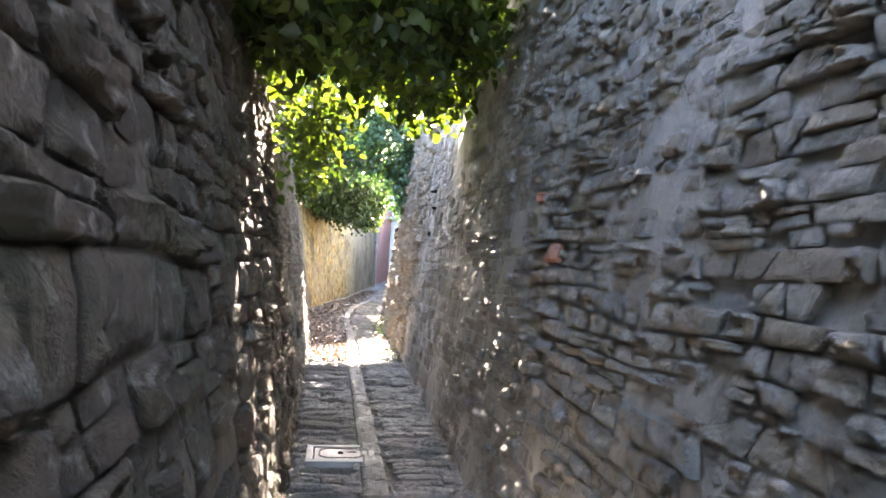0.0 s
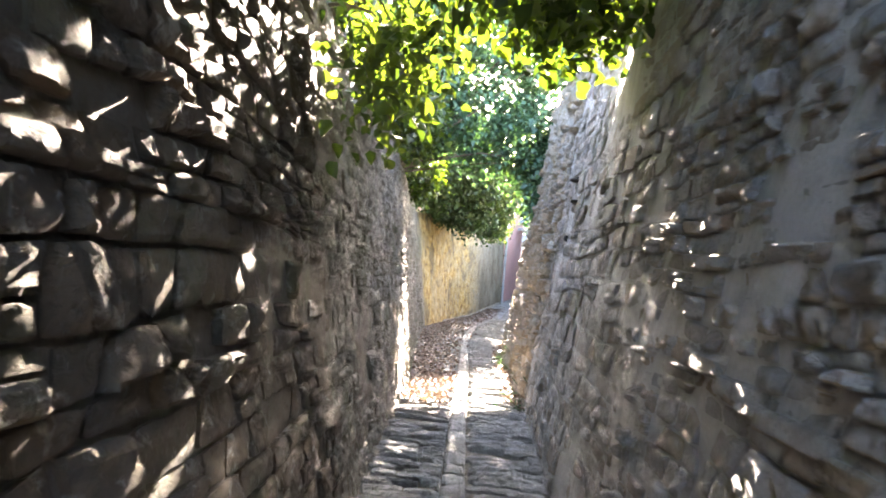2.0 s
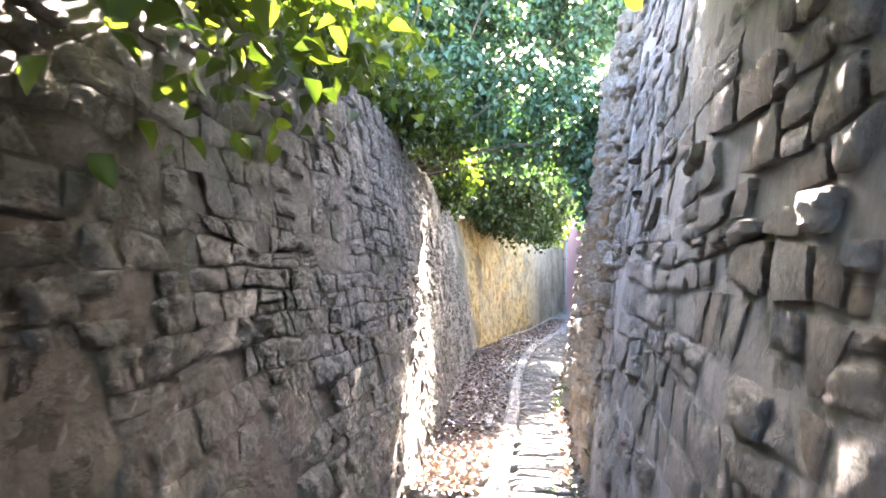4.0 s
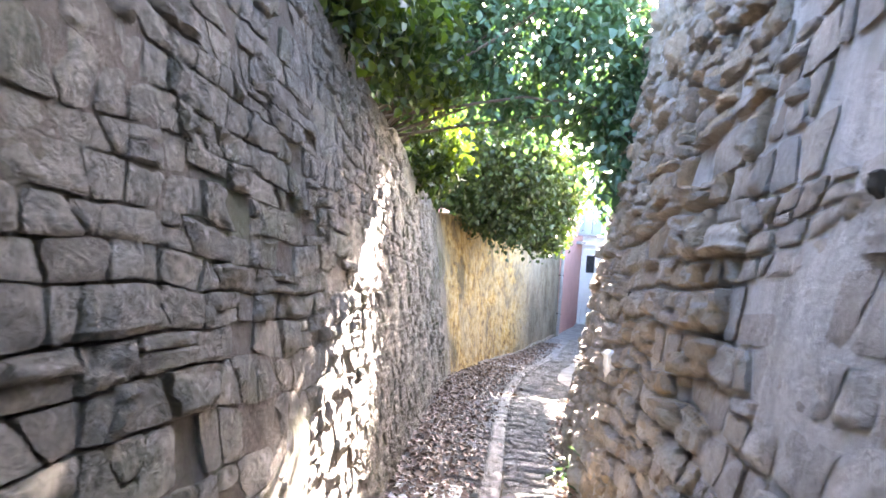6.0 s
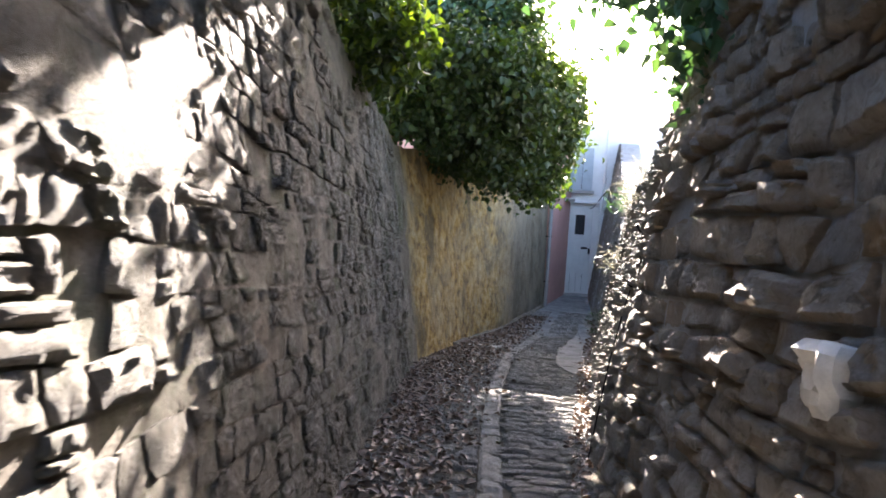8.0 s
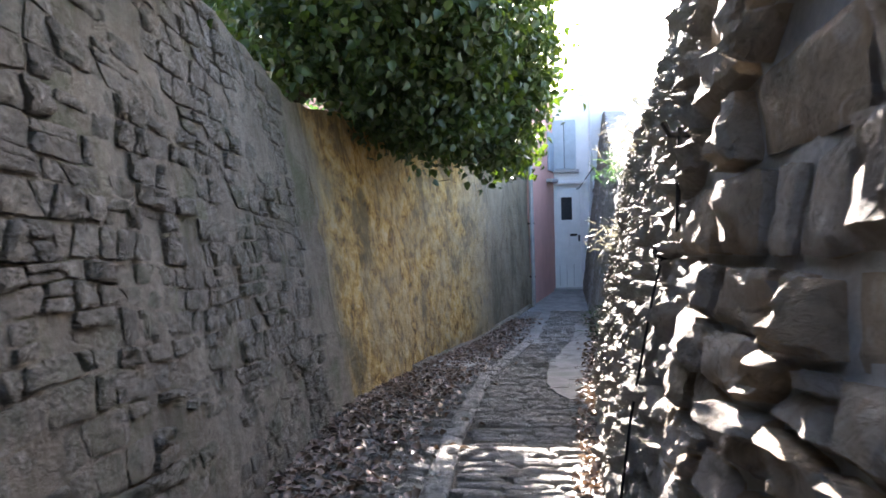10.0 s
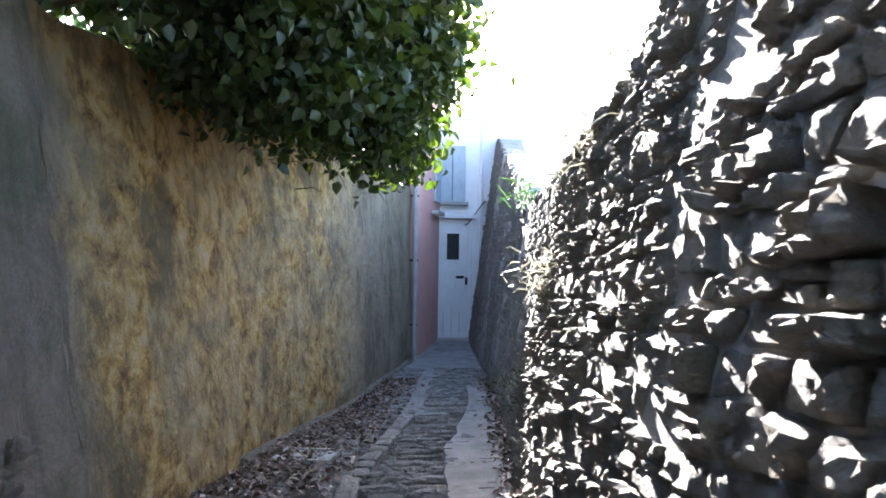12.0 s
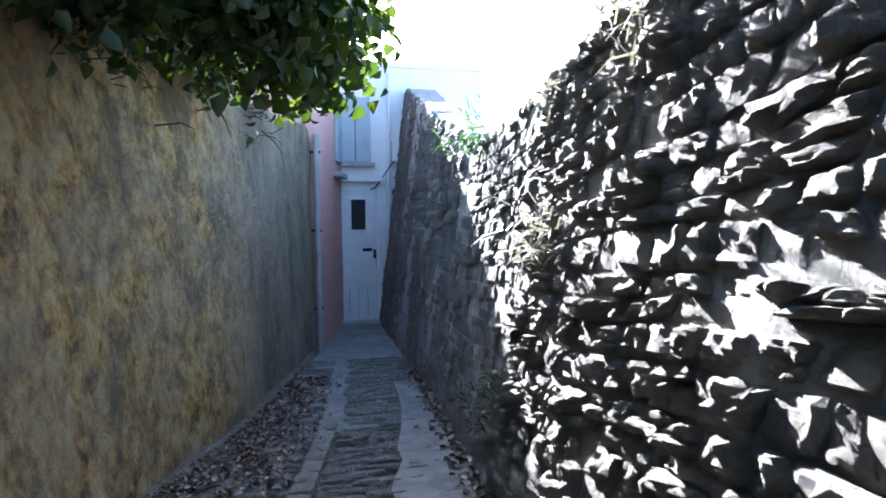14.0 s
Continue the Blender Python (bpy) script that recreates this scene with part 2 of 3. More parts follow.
# ---- plan: the lane falls away from the start; the walls lean back from it ----
GROUND = [(-8.0, 0.85), (0.0, 0.0), (4.6, -0.48), (11.5, -1.22), (19.9, -2.08), (22.5, -2.28), (26.2, -2.31), (29.0, -2.34), (60.0, -2.6)]
RIGHT = [(-6.0, 1.3), (0.0, 1.0), (3.9, 0.84), (6.5, 0.82), (8.7, 0.81), (10.6, 0.78), (12.3, 0.72), (13.8, 0.67), (14.8, 0.72), (15.6, 0.84), (17.5, 1.04), (19.7, 1.29), (23.0, 1.75), (29.0, 2.15)]
LEFT = [(-6.0, 0.1), (0.0, 0.0), (3.7, -0.25), (8.0, -0.45), (10.5, -0.56), (13.0, -0.79), (16.0, -1.0), (18.0, -1.12), (18.5, -1.1), (19.0, -1.0), (21.0, -0.66), (23.0, -0.06), (26.4, 0.82)]
KERB = [(-6.0, 0.5), (0.0, 0.3), (4.0, 0.28), (8.0, 0.16), (12.2, 0.06), (15.3, -0.05), (17.0, -0.06), (19.7, 0.07), (23.0, 0.7), (29.0, 1.6)]
# extra unseen height before y 5 is added to shade the left wall
RIGHT_TOP = [(-6.0, 4.8), (3.0, 4.8), (5.0, 4.1), (8.0, 4.2), (13.8, 4.1), (15.0, 3.3), (17.0, 2.9), (18.5, 2.6), (20.0, 2.5), (23.0, 2.6), (25.0, 3.1), (29.0, 4.3)]
LEFT_TOP = [(-6.0, 2.9), (6.0, 2.9), (9.0, 3.0), (15.0, 2.95), (18.0, 2.75), (20.0, 2.9), (22.0, 3.05), (26.4, 3.1)]
BATTER_R = [(-6.0, 0.13), (4.0, 0.13), (7.0, 0.11), (10.5, 0.11), (13.8, 0.13), (15.0, 0.2), (20.0, 0.19), (24.0, 0.13)]
BATTER_L = [(-6.0, 0.15), (17.0, 0.14), (20.0, 0.12), (23.5, 0.05), (26.4, 0.02)]


def along(table, y):
    return float(np.interp(y, [a for a, _ in table], [b for _, b in table]))


def ground(y):
    return along(GROUND, y)


def on_wall(side, y, h, out=0.0):
    """The place on a wall's face: side 1 right, -1 left; h above the lane; out towards the lane."""
    if side > 0:
        x = along(RIGHT, y) + along(BATTER_R, y) * h - out
    else:
        x = along(LEFT, y) - along(BATTER_L, y) * h + out
    return Vector((x, y, ground(y) + h))


def mesh_object(name, verts, faces, material, parent=None, smooth=False):
    me = bpy.data.meshes.new(name)
    me.from_pydata([tuple(v) for v in verts], [], [tuple(f) for f in faces])
    for m in material if isinstance(material, (list, tuple)) else [material]:
        me.materials.append(m)
    if smooth:
        me.polygons.foreach_set("use_smooth", [True] * len(me.polygons))
        me.set_sharp_from_angle(angle=radians(28))
    me.update()
    ob = new(name, me)
    ob.parent = parent
    return ob


def part(name, bm, material, parent=None, label=""):
    me = bpy.data.meshes.new(name)
    bm.to_mesh(me)
    bm.free()
    me.materials.append(material)
    ob = new(name, me)
    ob.parent = parent
    return tagged(ob, label)


def box(bm, lo, hi, bevel=0.0):
    r = bmesh.ops.create_cube(bm, size=1.0, matrix=Matrix.Translation([(a + b) / 2 for a, b in zip(lo, hi)]) @ Matrix.Diagonal([b - a for a, b in zip(lo, hi)] + [1]))
    if bevel:
        edges = {e for v in r["verts"] for e in v.link_edges}
        bmesh.ops.bevel(bm, geom=list(edges), offset=bevel, segments=1, affect="EDGES")
    return bm


def box_part(name, lo, hi, material, parent=None, label="", bevel=0.008):
    return part(name, box(bmesh.new(), lo, hi, bevel), material, parent, label)


def tube(name, points, radii, material, parent=None, sides=7, label=""):
    """A tapered round rod through points."""
    verts, faces = [], []
    pts = [Vector(p) for p in points]
    for k, p in enumerate(pts):
        d = (pts[min(k + 1, len(pts) - 1)] - pts[max(k - 1, 0)]).normalized()
        a = d.cross(Vector((0.31, 0.2, 0.93))).normalized()
        b = d.cross(a)
        r = radii[k] if isinstance(radii, (list, tuple)) else radii
        for s in range(sides):
            t = 2 * math.pi * s / sides
            verts.append(p + (a * math.cos(t) + b * math.sin(t)) * r)
    for k in range(len(pts) - 1):
        for s in range(sides):
            faces.append((k * sides + s, k * sides + (s + 1) % sides, (k + 1) * sides + (s + 1) % sides, (k + 1) * sides + s))
    faces.append(tuple(range(sides))[::-1])
    faces.append(tuple((len(pts) - 1) * sides + s for s in range(sides)))
    return tagged(mesh_object(name, verts, faces, material, parent, True), label)


# ---- stones: each one fills its own irregular cell of a course ----
GRID = 6


def stone_verts(corners, frame3, deep, proud, rng, rugged, at=Vector()):
    """A rough block in a four-cornered cell: corners as (along, up) about its middle; an uneven face and a skirt let into the wall."""
    u, up, out = frame3
    tilt = rng.uniform(-0.3, 0.3), rng.uniform(-0.35, 0.25)
    bulge = rng.uniform(-0.1, 0.2)
    edge = [rng.uniform(-0.05, 0.05) for _ in range(8)]
    verts, rim = [], []
    for j in range(GRID + 1):
        for i in range(GRID + 1):
            a, b = i / GRID, j / GRID
            x = corners[0][0] * (1 - a) * (1 - b) + corners[1][0] * a * (1 - b) + corners[2][0] * a * b + corners[3][0] * (1 - a) * b
            y = corners[0][1] * (1 - a) * (1 - b) + corners[1][1] * a * (1 - b) + corners[2][1] * a * b + corners[3][1] * (1 - a) * b
            s, t = 2 * a - 1, 2 * b - 1
            round_off = 1 - 0.05 * (s * t) ** 4 - 0.025 * (abs(s) > 0.99 or abs(t) > 0.99)
            x, y = x * round_off * (1 + edge[j % 8] * abs(s) ** 3), y * round_off * (1 + edge[(i + 3) % 8] * abs(t) ** 3)
            p = u * x + up * y
            q = (at + p) * 17.0
            rough = noise.noise(q) * 0.55 + noise.noise(q * 2.7) * 0.35
            level = (1 - 0.4 * max(abs(s), abs(t)) ** 12) * (1 + tilt[0] * s + tilt[1] * t) + bulge * (1 - s * s) * (1 - t * t) + rough * rugged * 0.9
            verts.append(p + out * proud * max(0.1, level))
            if i in (0, GRID) or j in (0, GRID):
                rim.append((i, j, p - out * deep))
    return verts + [p for _, _, p in rim]


def stone_faces():
    w = GRID + 1
    faces = [(j * w + i, j * w + i + 1, (j + 1) * w + i + 1, (j + 1) * w + i) for j in range(GRID) for i in range(GRID)]
    order = [(i, j) for j in range(w) for i in range(w) if i in (0, GRID) or j in (0, GRID)]
    low = {ij: w * w + k for k, ij in enumerate(order)}
    loop = [(i, 0) for i in range(GRID)] + [(GRID, j) for j in range(GRID)] + [(i, GRID) for i in range(GRID, 0, -1)] + [(0, j) for j in range(GRID, 0, -1)]
    for a, b in zip(loop, loop[1:] + loop[:1]):
        faces.append((a[1] * w + a[0], low[a], low[b], b[1] * w + b[0]))
    return faces


STONE_FACES = stone_faces()


def lay_stones(owner, name, stones, material, keep):
    """stones: (middle, points, is_near). The near ones become parts, the rest one joined part."""
    rest_v, rest_f, made = [], [], 0
    for mid, verts, near in stones:
        if near and made < keep:
            ob = mesh_object(name, verts, STONE_FACES, material, owner, True)
            ob.location = mid
            made += 1
        else:
            n = len(rest_v)
            rest_v += [v + mid for v in verts]
            rest_f += [tuple(i + n for i in f) for f in STONE_FACES]
    if rest_v:
        tagged(mesh_object(name + "_courses", rest_v, rest_f, material, owner, True), kind="stuff")


def wall_body(name, side, y0, y1, top, material, label, rough, thick=0.5):
    """The mortared core of a wall, with an uneven face, a thickness and a top."""
    step, rows = 0.13, 26
    ys = np.arange(y0, y1 + step, step)
    front, back = [], []
    for y in ys:
        t = along(top, y)
        t += 0.12 * noise.noise(Vector((y * 0.9, side * 7.0, 2.0))) + 0.06 * noise.noise(Vector((y * 4.0, side * 3.0, 9.0)))
        for r in range(rows + 1):
            h = -0.4 + (t + 0.4) * r / rows
            q = Vector((y * 1.1, h * 1.3, side * 5.0))
            d = noise.noise(q) * 0.035 + noise.noise(q * 4.3) * 0.018 * rough + noise.noise(q * 9.0) * 0.01 * rough
            front.append(on_wall(side, y, h, d))
            back.append(on_wall(side, y, h, -thick) if r == rows else on_wall(side, y, h, -thick - 0.02))
    n, w = len(ys), rows + 1
    verts = front + back
    faces = []
    for k in range(n - 1):
        for r in range(rows):
            a = k * w + r
            q = (a, a + w, a + w + 1, a + 1)
            faces.append(q if side < 0 else q[::-1])
            b = a + n * w
            q = (b, b + 1, b + w + 1, b + w)
            faces.append(q if side < 0 else q[::-1])
        a = k * w + rows
        faces.append((a, a + w, a + w + n * w, a + n * w))
    for k in (0, n - 1):
        for r in range(rows):
            a = k * w + r
            faces.append((a, a + 1, a + 1 + n * w, a + n * w))
    ob = mesh_object(name, verts, faces, material, None, True)
    return tagged(ob, label, "wall", kind="structure")


def wall_courses(side, y0, y1, top, seed, size, proud, cover, near=None, joint=0.008, rugged=1.0):
    """The stones of a stretch of wall, course by course, each cell sharing its edges with its neighbours."""
    rng = random.Random(seed)
    stones, c, base = [], 0, -0.06
    highest = max(along(top, y0), along(top, y1))

    def line(course, y, h):
        return h + size[1] * (0.55 * noise.noise(Vector((y * 0.8, course * 0.37, seed))) + 0.3 * noise.noise(Vector((y * 3.1, course * 5.1, seed))))

    while base < highest:
        ch = rng.uniform(0.65, 1.4) * size[1]
        y = y0
        lean = rng.uniform(-0.3, 0.3) * ch
        while y < y1:
            w = rng.choice((0.5, 0.75, 1.0, 1.0, 1.3, 1.8)) * size[0] * rng.uniform(0.85, 1.2)
            nxt = rng.uniform(-0.3, 0.3) * ch
            cell = [(y + lean, line(c, y, base)), (y + w + nxt, line(c, y + w, base)), (y + w - nxt, line(c + 1, y + w, base + ch)), (y - lean, line(c + 1, y, base + ch))]
            y += w
            lean = nxt
            cells = [cell]
            if rng.random() < 0.16:
                f = rng.uniform(0.35, 0.65)
                ml = tuple(cell[0][k] + (cell[3][k] - cell[0][k]) * f for k in (0, 1))
                mr = tuple(cell[1][k] + (cell[2][k] - cell[1][k]) * f for k in (0, 1))
                cells = [[cell[0], cell[1], mr, ml], [ml, mr, cell[2], cell[3]]]
            for q in cells:
                py, ph = sum(v[0] for v in q) / 4, sum(v[1] for v in q) / 4
                if ph > along(top, py) - 0.02 or rng.random() > cover:
                    continue
                p = on_wall(side, py, ph)
                up = (on_wall(side, py, ph + 0.1) - p).normalized()
                u = (on_wall(side, py + 0.1, ph) - p).normalized()
                out = Vector((-side, 0, 0))
                out = (out - out.dot(u) * u - out.dot(up) * up * 0.999).normalized()
                corners = []
                for v in q:
                    a, b = v[0] - py, v[1] - ph
                    ln = max(0.02, math.hypot(a, b))
                    corners.append((a * (1 - joint / ln), b * (1 - joint / ln)))
                d = proud * rng.choice((0.4, 0.7, 0.9, 1.0, 1.2, 1.7)) * rng.uniform(0.8, 1.2)
                stones.append((p, stone_verts(corners, (u, up, out), 0.05, d, rng, rugged, p), bool(near and near[0] < py < near[1] and near[2] < ph < near[3])))
        base += ch
        c += 1
    return stones


# ---- ground ----
def build_ground():
    xs = [-400, -60, -12, -4, -2.4, -1.6, -1.2, -0.8, -0.4, 0, 0.4, 0.8, 1.2, 1.6, 2.2, 3, 6, 14, 60, 400]
    ys = [-400, -60, -20, -8] + [k * 0.25 - 6 for k in range(145)] + [36, 45, 60, 120, 500]
    verts = [(x, y, ground(y) - 0.03 + 0.012 * noise.noise(Vector((x * 3, y * 3, 0)))) for y in ys for x in xs]
    w = len(xs)
    faces = [(j * w + i, j * w + i + 1, (j + 1) * w + i + 1, (j + 1) * w + i) for j in range(len(ys) - 1) for i in range(w - 1)]
    return tagged(mesh_object("ground", verts, faces, M_EARTH, None, True), "trodden earth under the paved lane between walls", "ground", kind="structure")


GROUND_SHEET = build_ground()


def lane_matrix(x, y, turn, sx, sy, sz, lift=0.0):
    slope = math.atan2(ground(y + 0.2) - ground(y - 0.2), 0.4)
    return Matrix.Translation((x, y, ground(y) + lift)) @ Matrix.Rotation(slope, 4, "X") @ Matrix.Rotation(turn, 4, "Z") @ Matrix.Diagonal((sx, sy, sz, 1))


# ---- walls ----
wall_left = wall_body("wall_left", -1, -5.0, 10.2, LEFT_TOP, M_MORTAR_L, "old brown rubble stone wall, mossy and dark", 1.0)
wall_render = wall_body("wall_render", -1, 10.22, 18.2, LEFT_TOP, M_MORTAR_P, "old rubble wall with patchy grey-brown lime render", 1.6)
wall_ochre = wall_body("wall_ochre", -1, 18.22, 26.4, LEFT_TOP, M_OCHRE, "stained ochre lime-rendered garden wall with worn patches", 1.0)
wall_right = wall_body("wall_right", 1, -5.0, 29.0, RIGHT_TOP, M_MORTAR_R, "tall grey rubble stone wall with thick mortar", 1.0)


# ---- houses at the end of the lane ----
def build_pink_house():
    house = tagged(new("pink_house"), "pink plastered house beside the end of the lane", "house")
    a, b = Vector((0.84, 26.42, -2.5)), Vector((1.5, 29.02, -2.5))
    top = 2.5
    bm = bmesh.new()
    low = [bm.verts.new(p) for p in (a, b, b + Vector((-6, 0, 0)), a + Vector((-6, 0, 0)))]
    high = [bm.verts.new((v.co.x, v.co.y, top)) for v in low]
    bm.faces.new(low[::-1])
    bm.faces.new(high)
    for k in range(4):
        bm.faces.new((low[k], low[(k + 1) % 4], high[(k + 1) % 4], high[k]))
    bmesh.ops.recalc_face_normals(bm, faces=bm.faces)
    part("wall", bm, M_PINK, house)
    box_part("roof", (-5.2, 26.43, top), (1.4, 29.0, top + 0.08), M_WHITE, house)
    d = (b - a).normalized()
    out = Vector((d.y, -d.x, 0))
    for name, s0, s1, z0, z1, mat, deep in (("ledge", 1.7, 2.5, 0.28, 0.36, M_CONCRETE, 0.14), ("shutter", 1.9, 2.5, 0.55, 1.45, M_SHUTTER, 0.05)):
        bm = box(bmesh.new(), (0, 0, z0), (s1 - s0, deep, z1), 0.01)
        bm.transform(Matrix.Translation(a + d * s0 + Vector((0, 0, 2.5)) + out * 0.002) @ Matrix((d, out, (0, 0, 1))).transposed().to_4x4())
        part(name, bm, mat, house)


def build_white_house():
    house = tagged(new("white_house"), "narrow white house with a pale street door closing the lane", "house")
    y = 29.05
    x0, x1, gz = 1.2, 4.2, ground(29.0)
    top = 2.35
    box_part("wall", (x0, y, gz - 0.3), (x1, y + 4, top), M_WHITE, house, bevel=0.0)
    box_part("roof", (x0 - 0.02, y - 0.03, top), (x1 + 0.02, y + 4.05, top + 0.1), M_WHITE, house)
    door = box_part("door", (1.5, y - 0.05, gz + 0.02), (2.12, y + 0.02, 0.12), M_DOOR, house, "pale painted narrow street door")
    box_part("pane", (1.66, y - 0.062, -0.63), (1.92, y - 0.045, -0.08), M_GLASS, door, "dark barred door window", 0.0)
    for k in range(3):
        box_part("bar", (1.715 + k * 0.065, y - 0.075, -0.63), (1.73 + k * 0.065, y - 0.063, -0.08), M_DARK, door, "", 0.0)
    for lo, hi in (((1.63, -0.66), (1.95, -0.63)), ((1.63, -0.08), (1.95, -0.05)), ((1.63, -0.63), (1.66, -0.08)), ((1.92, -0.63), (1.95, -0.08))):
        box_part("window_frame", (lo[0], y - 0.075, lo[1]), (hi[0], y - 0.05, hi[1]), M_DOOR, door, "", 0.004)
    box_part("letter_plate", (1.83, y - 0.07, -1.28), (2.07, y - 0.05, -0.98), M_DOOR, door)
    box_part("letter_slot", (1.86, y - 0.078, -1.03), (2.03, y - 0.069, -0.97), M_DARK, door)
    box_part("handle", (2.055, y - 0.12, -1.16), (2.1, y - 0.051, -1.0), M_DARK, door)
    for k in range(3):
        box_part("groove", (1.6 + k * 0.17, y - 0.053, gz + 0.1), (1.606 + k * 0.17, y - 0.049, gz + 0.62), M_DARK, door, "", 0.0)
    box_part("door_frame", (1.44, y - 0.08, gz), (1.5, y - 0.001, 0.24), M_WHITE, house)
    box_part("door_frame", (2.12, y - 0.08, gz), (2.19, y - 0.001, 0.24), M_WHITE, house)
    box_part("door_hood", (1.4, y - 0.14, 0.24), (2.24, y - 0.001, 0.32), M_WHITE, house, "moulded plaster hood over the door")
    box_part("door_step", (1.42, y - 0.3, gz - 0.06), (2.22, y - 0.02, gz + 0.05), M_CONCRETE, house)
    win = box_part("window", (1.52, y - 0.03, 0.62), (2.0, y + 0.02, 1.75), M_GLASS, house, "", 0.0)
    for sx in (1.48, 1.765):
        leaf = box_part("shutter", (sx, y - 0.075, 0.6), (sx + 0.27, y - 0.035, 1.78), M_SHUTTER, win, "closed grey-blue louvred shutter")
    box_part("sill", (1.42, y - 0.16, 0.52), (2.1, y - 0.001, 0.59), M_CONCRETE, house)
    box_part("meter_box", (2.42, y - 0.16, 0.62), (2.66, y - 0.001, 0.98), M_WHITE, house)
    tube("downpipe", [(2.3, y - 0.07, gz), (2.33, y - 0.07, -0.6), (2.38, y - 0.07, 1.2), (2.4, y - 0.07, 2.3)], 0.035, M_WHITE, house)
    tube("cable", [(2.02, y - 0.02, 0.1), (2.1, y - 0.14, 0.14), (2.4, y - 0.1, 0.55), (2.5, y - 0.1, 0.66)], 0.012, M_DARK, house, 5)


build_pink_house()
build_white_house()


# ---- foliage ----
def leaf_mesh(name, centres, normals, sizes, material, parent, long=1.0, fold=0.25, seed=0):
    """Many small pointed leaves, each a folded blade, joined into one mesh."""
    rng = np.random.default_rng(seed)
    n = len(centres)
    shape = np.array([(0, -0.5, 0), (0.42, -0.18, fold), (0.3, 0.22, fold * 0.8), (0, 0.62 * long, -0.05), (-0.3, 0.22, fold * 0.8), (-0.42, -0.18, fold), (0, 0.05, 0)])
    faces = np.array([(0, 1, 6), (1, 2, 6), (2, 3, 6), (3, 4, 6), (4, 5, 6), (5, 0, 6)])
    normals = normals / np.linalg.norm(normals, axis=1, keepdims=True)
    down = np.tile((0.0, 0.0, -1.0), (n, 1)) + rng.normal(0, 0.6, (n, 3))
    v = down - (down * normals).sum(1, keepdims=True) * normals
    v /= np.linalg.norm(v, axis=1, keepdims=True)
    u = np.cross(v, normals)
    s = np.asarray(sizes)[:, None, None]
    pts = centres[:, None, :] + s * (u[:, None, :] * shape[None, :, :1] + v[:, None, :] * shape[None, :, 1:2] + normals[:, None, :] * shape[None, :, 2:])
    tri = (faces[None] + (np.arange(n) * len(shape))[:, None, None]).reshape(-1, 3)
    me = bpy.data.meshes.new(name)
    verts = pts.reshape(-1, 3)
    me.vertices.add(len(verts))
    me.vertices.foreach_set("co", verts.ravel())
    me.loops.add(tri.size)
    me.loops.foreach_set("vertex_index", tri.ravel().astype(np.int32))
    me.polygons.add(len(tri))
    me.polygons.foreach_set("loop_start", np.arange(0, tri.size, 3, dtype=np.int32))
    me.update(calc_edges=True)
    me.validate()
    me.materials.append(material)
    ob = new(name, me)
    ob.parent = parent
    return tagged(ob, kind="stuff")


def in_blobs(blobs, count, seed, hollow=0.35):
    """Points in clumps through a set of ellipsoids, with gaps between the clumps."""
    rng = np.random.default_rng(seed)
    size = np.array([b[3] * b[4] * b[5] for b in blobs]) ** 0.75
    pick = rng.choice(len(blobs), max(8, count // 28), p=size / size.sum())
    b = np.array(blobs)[pick]
    d = rng.normal(size=(len(pick), 3))
    d /= np.linalg.norm(d, axis=1, keepdims=True)
    r = rng.uniform(hollow, 1.0, (len(pick), 1)) ** 0.6
    clump = b[:, :3] + d * r * b[:, 3:6]
    which = rng.integers(0, len(clump), count)
    spread = rng.normal(0, 1, (count, 3)) * np.array((0.13, 0.16, 0.12))
    spread[:, 2] -= np.abs(rng.normal(0, 0.06, count))
    pts = clump[which] + spread
    nrm = d[which] * 0.7 + rng.normal(0, 0.7, (count, 3)) + np.array((0, 0.15, 0.55))
    return pts, nrm, clump


def overhang(name, label, blobs, count, size, material, seed, roots, long=1.0, hollow=0.35, strands=26):
    """Climbing growth that roots behind a wall: stems, twigs and many leaves."""
    thing = tagged(new(name), label, "climbing plant" if "ivy" in name else "shrub")
    pts, nrm, clump = in_blobs(blobs, count, seed, hollow)
    rng = np.random.default_rng(seed + 1)
    leaf_mesh("leaves", pts, nrm, rng.uniform(0.6, 1.25, len(pts)) * size, material, thing, long, seed=seed)
    step = max(1, len(clump) // strands)
    for k in range(0, len(clump), step):
        end = Vector(clump[k])
        root = min((Vector(r) for r in roots), key=lambda r: (r - end).length)
        mid = (root + end) / 2 + Vector((rng.uniform(-0.15, 0.15), rng.uniform(-0.2, 0.2), rng.uniform(0.05, 0.35)))
        tube("twig" if k else "stem", [root, (root + mid) / 2, mid, (mid + end) / 2 + Vector((0, 0, 0.08)), end], [0.022, 0.018, 0.013, 0.008, 0.004], M_BARK, thing, 5)
    return thing


def wall_roots(y0, y1, n, back=0.25):
    return [tuple(on_wall(-1, y0 + (y1 - y0) * k / (n - 1), along(LEFT_TOP, y0 + (y1 - y0) * k / (n - 1)) + 0.03, -back)) for k in range(n)]


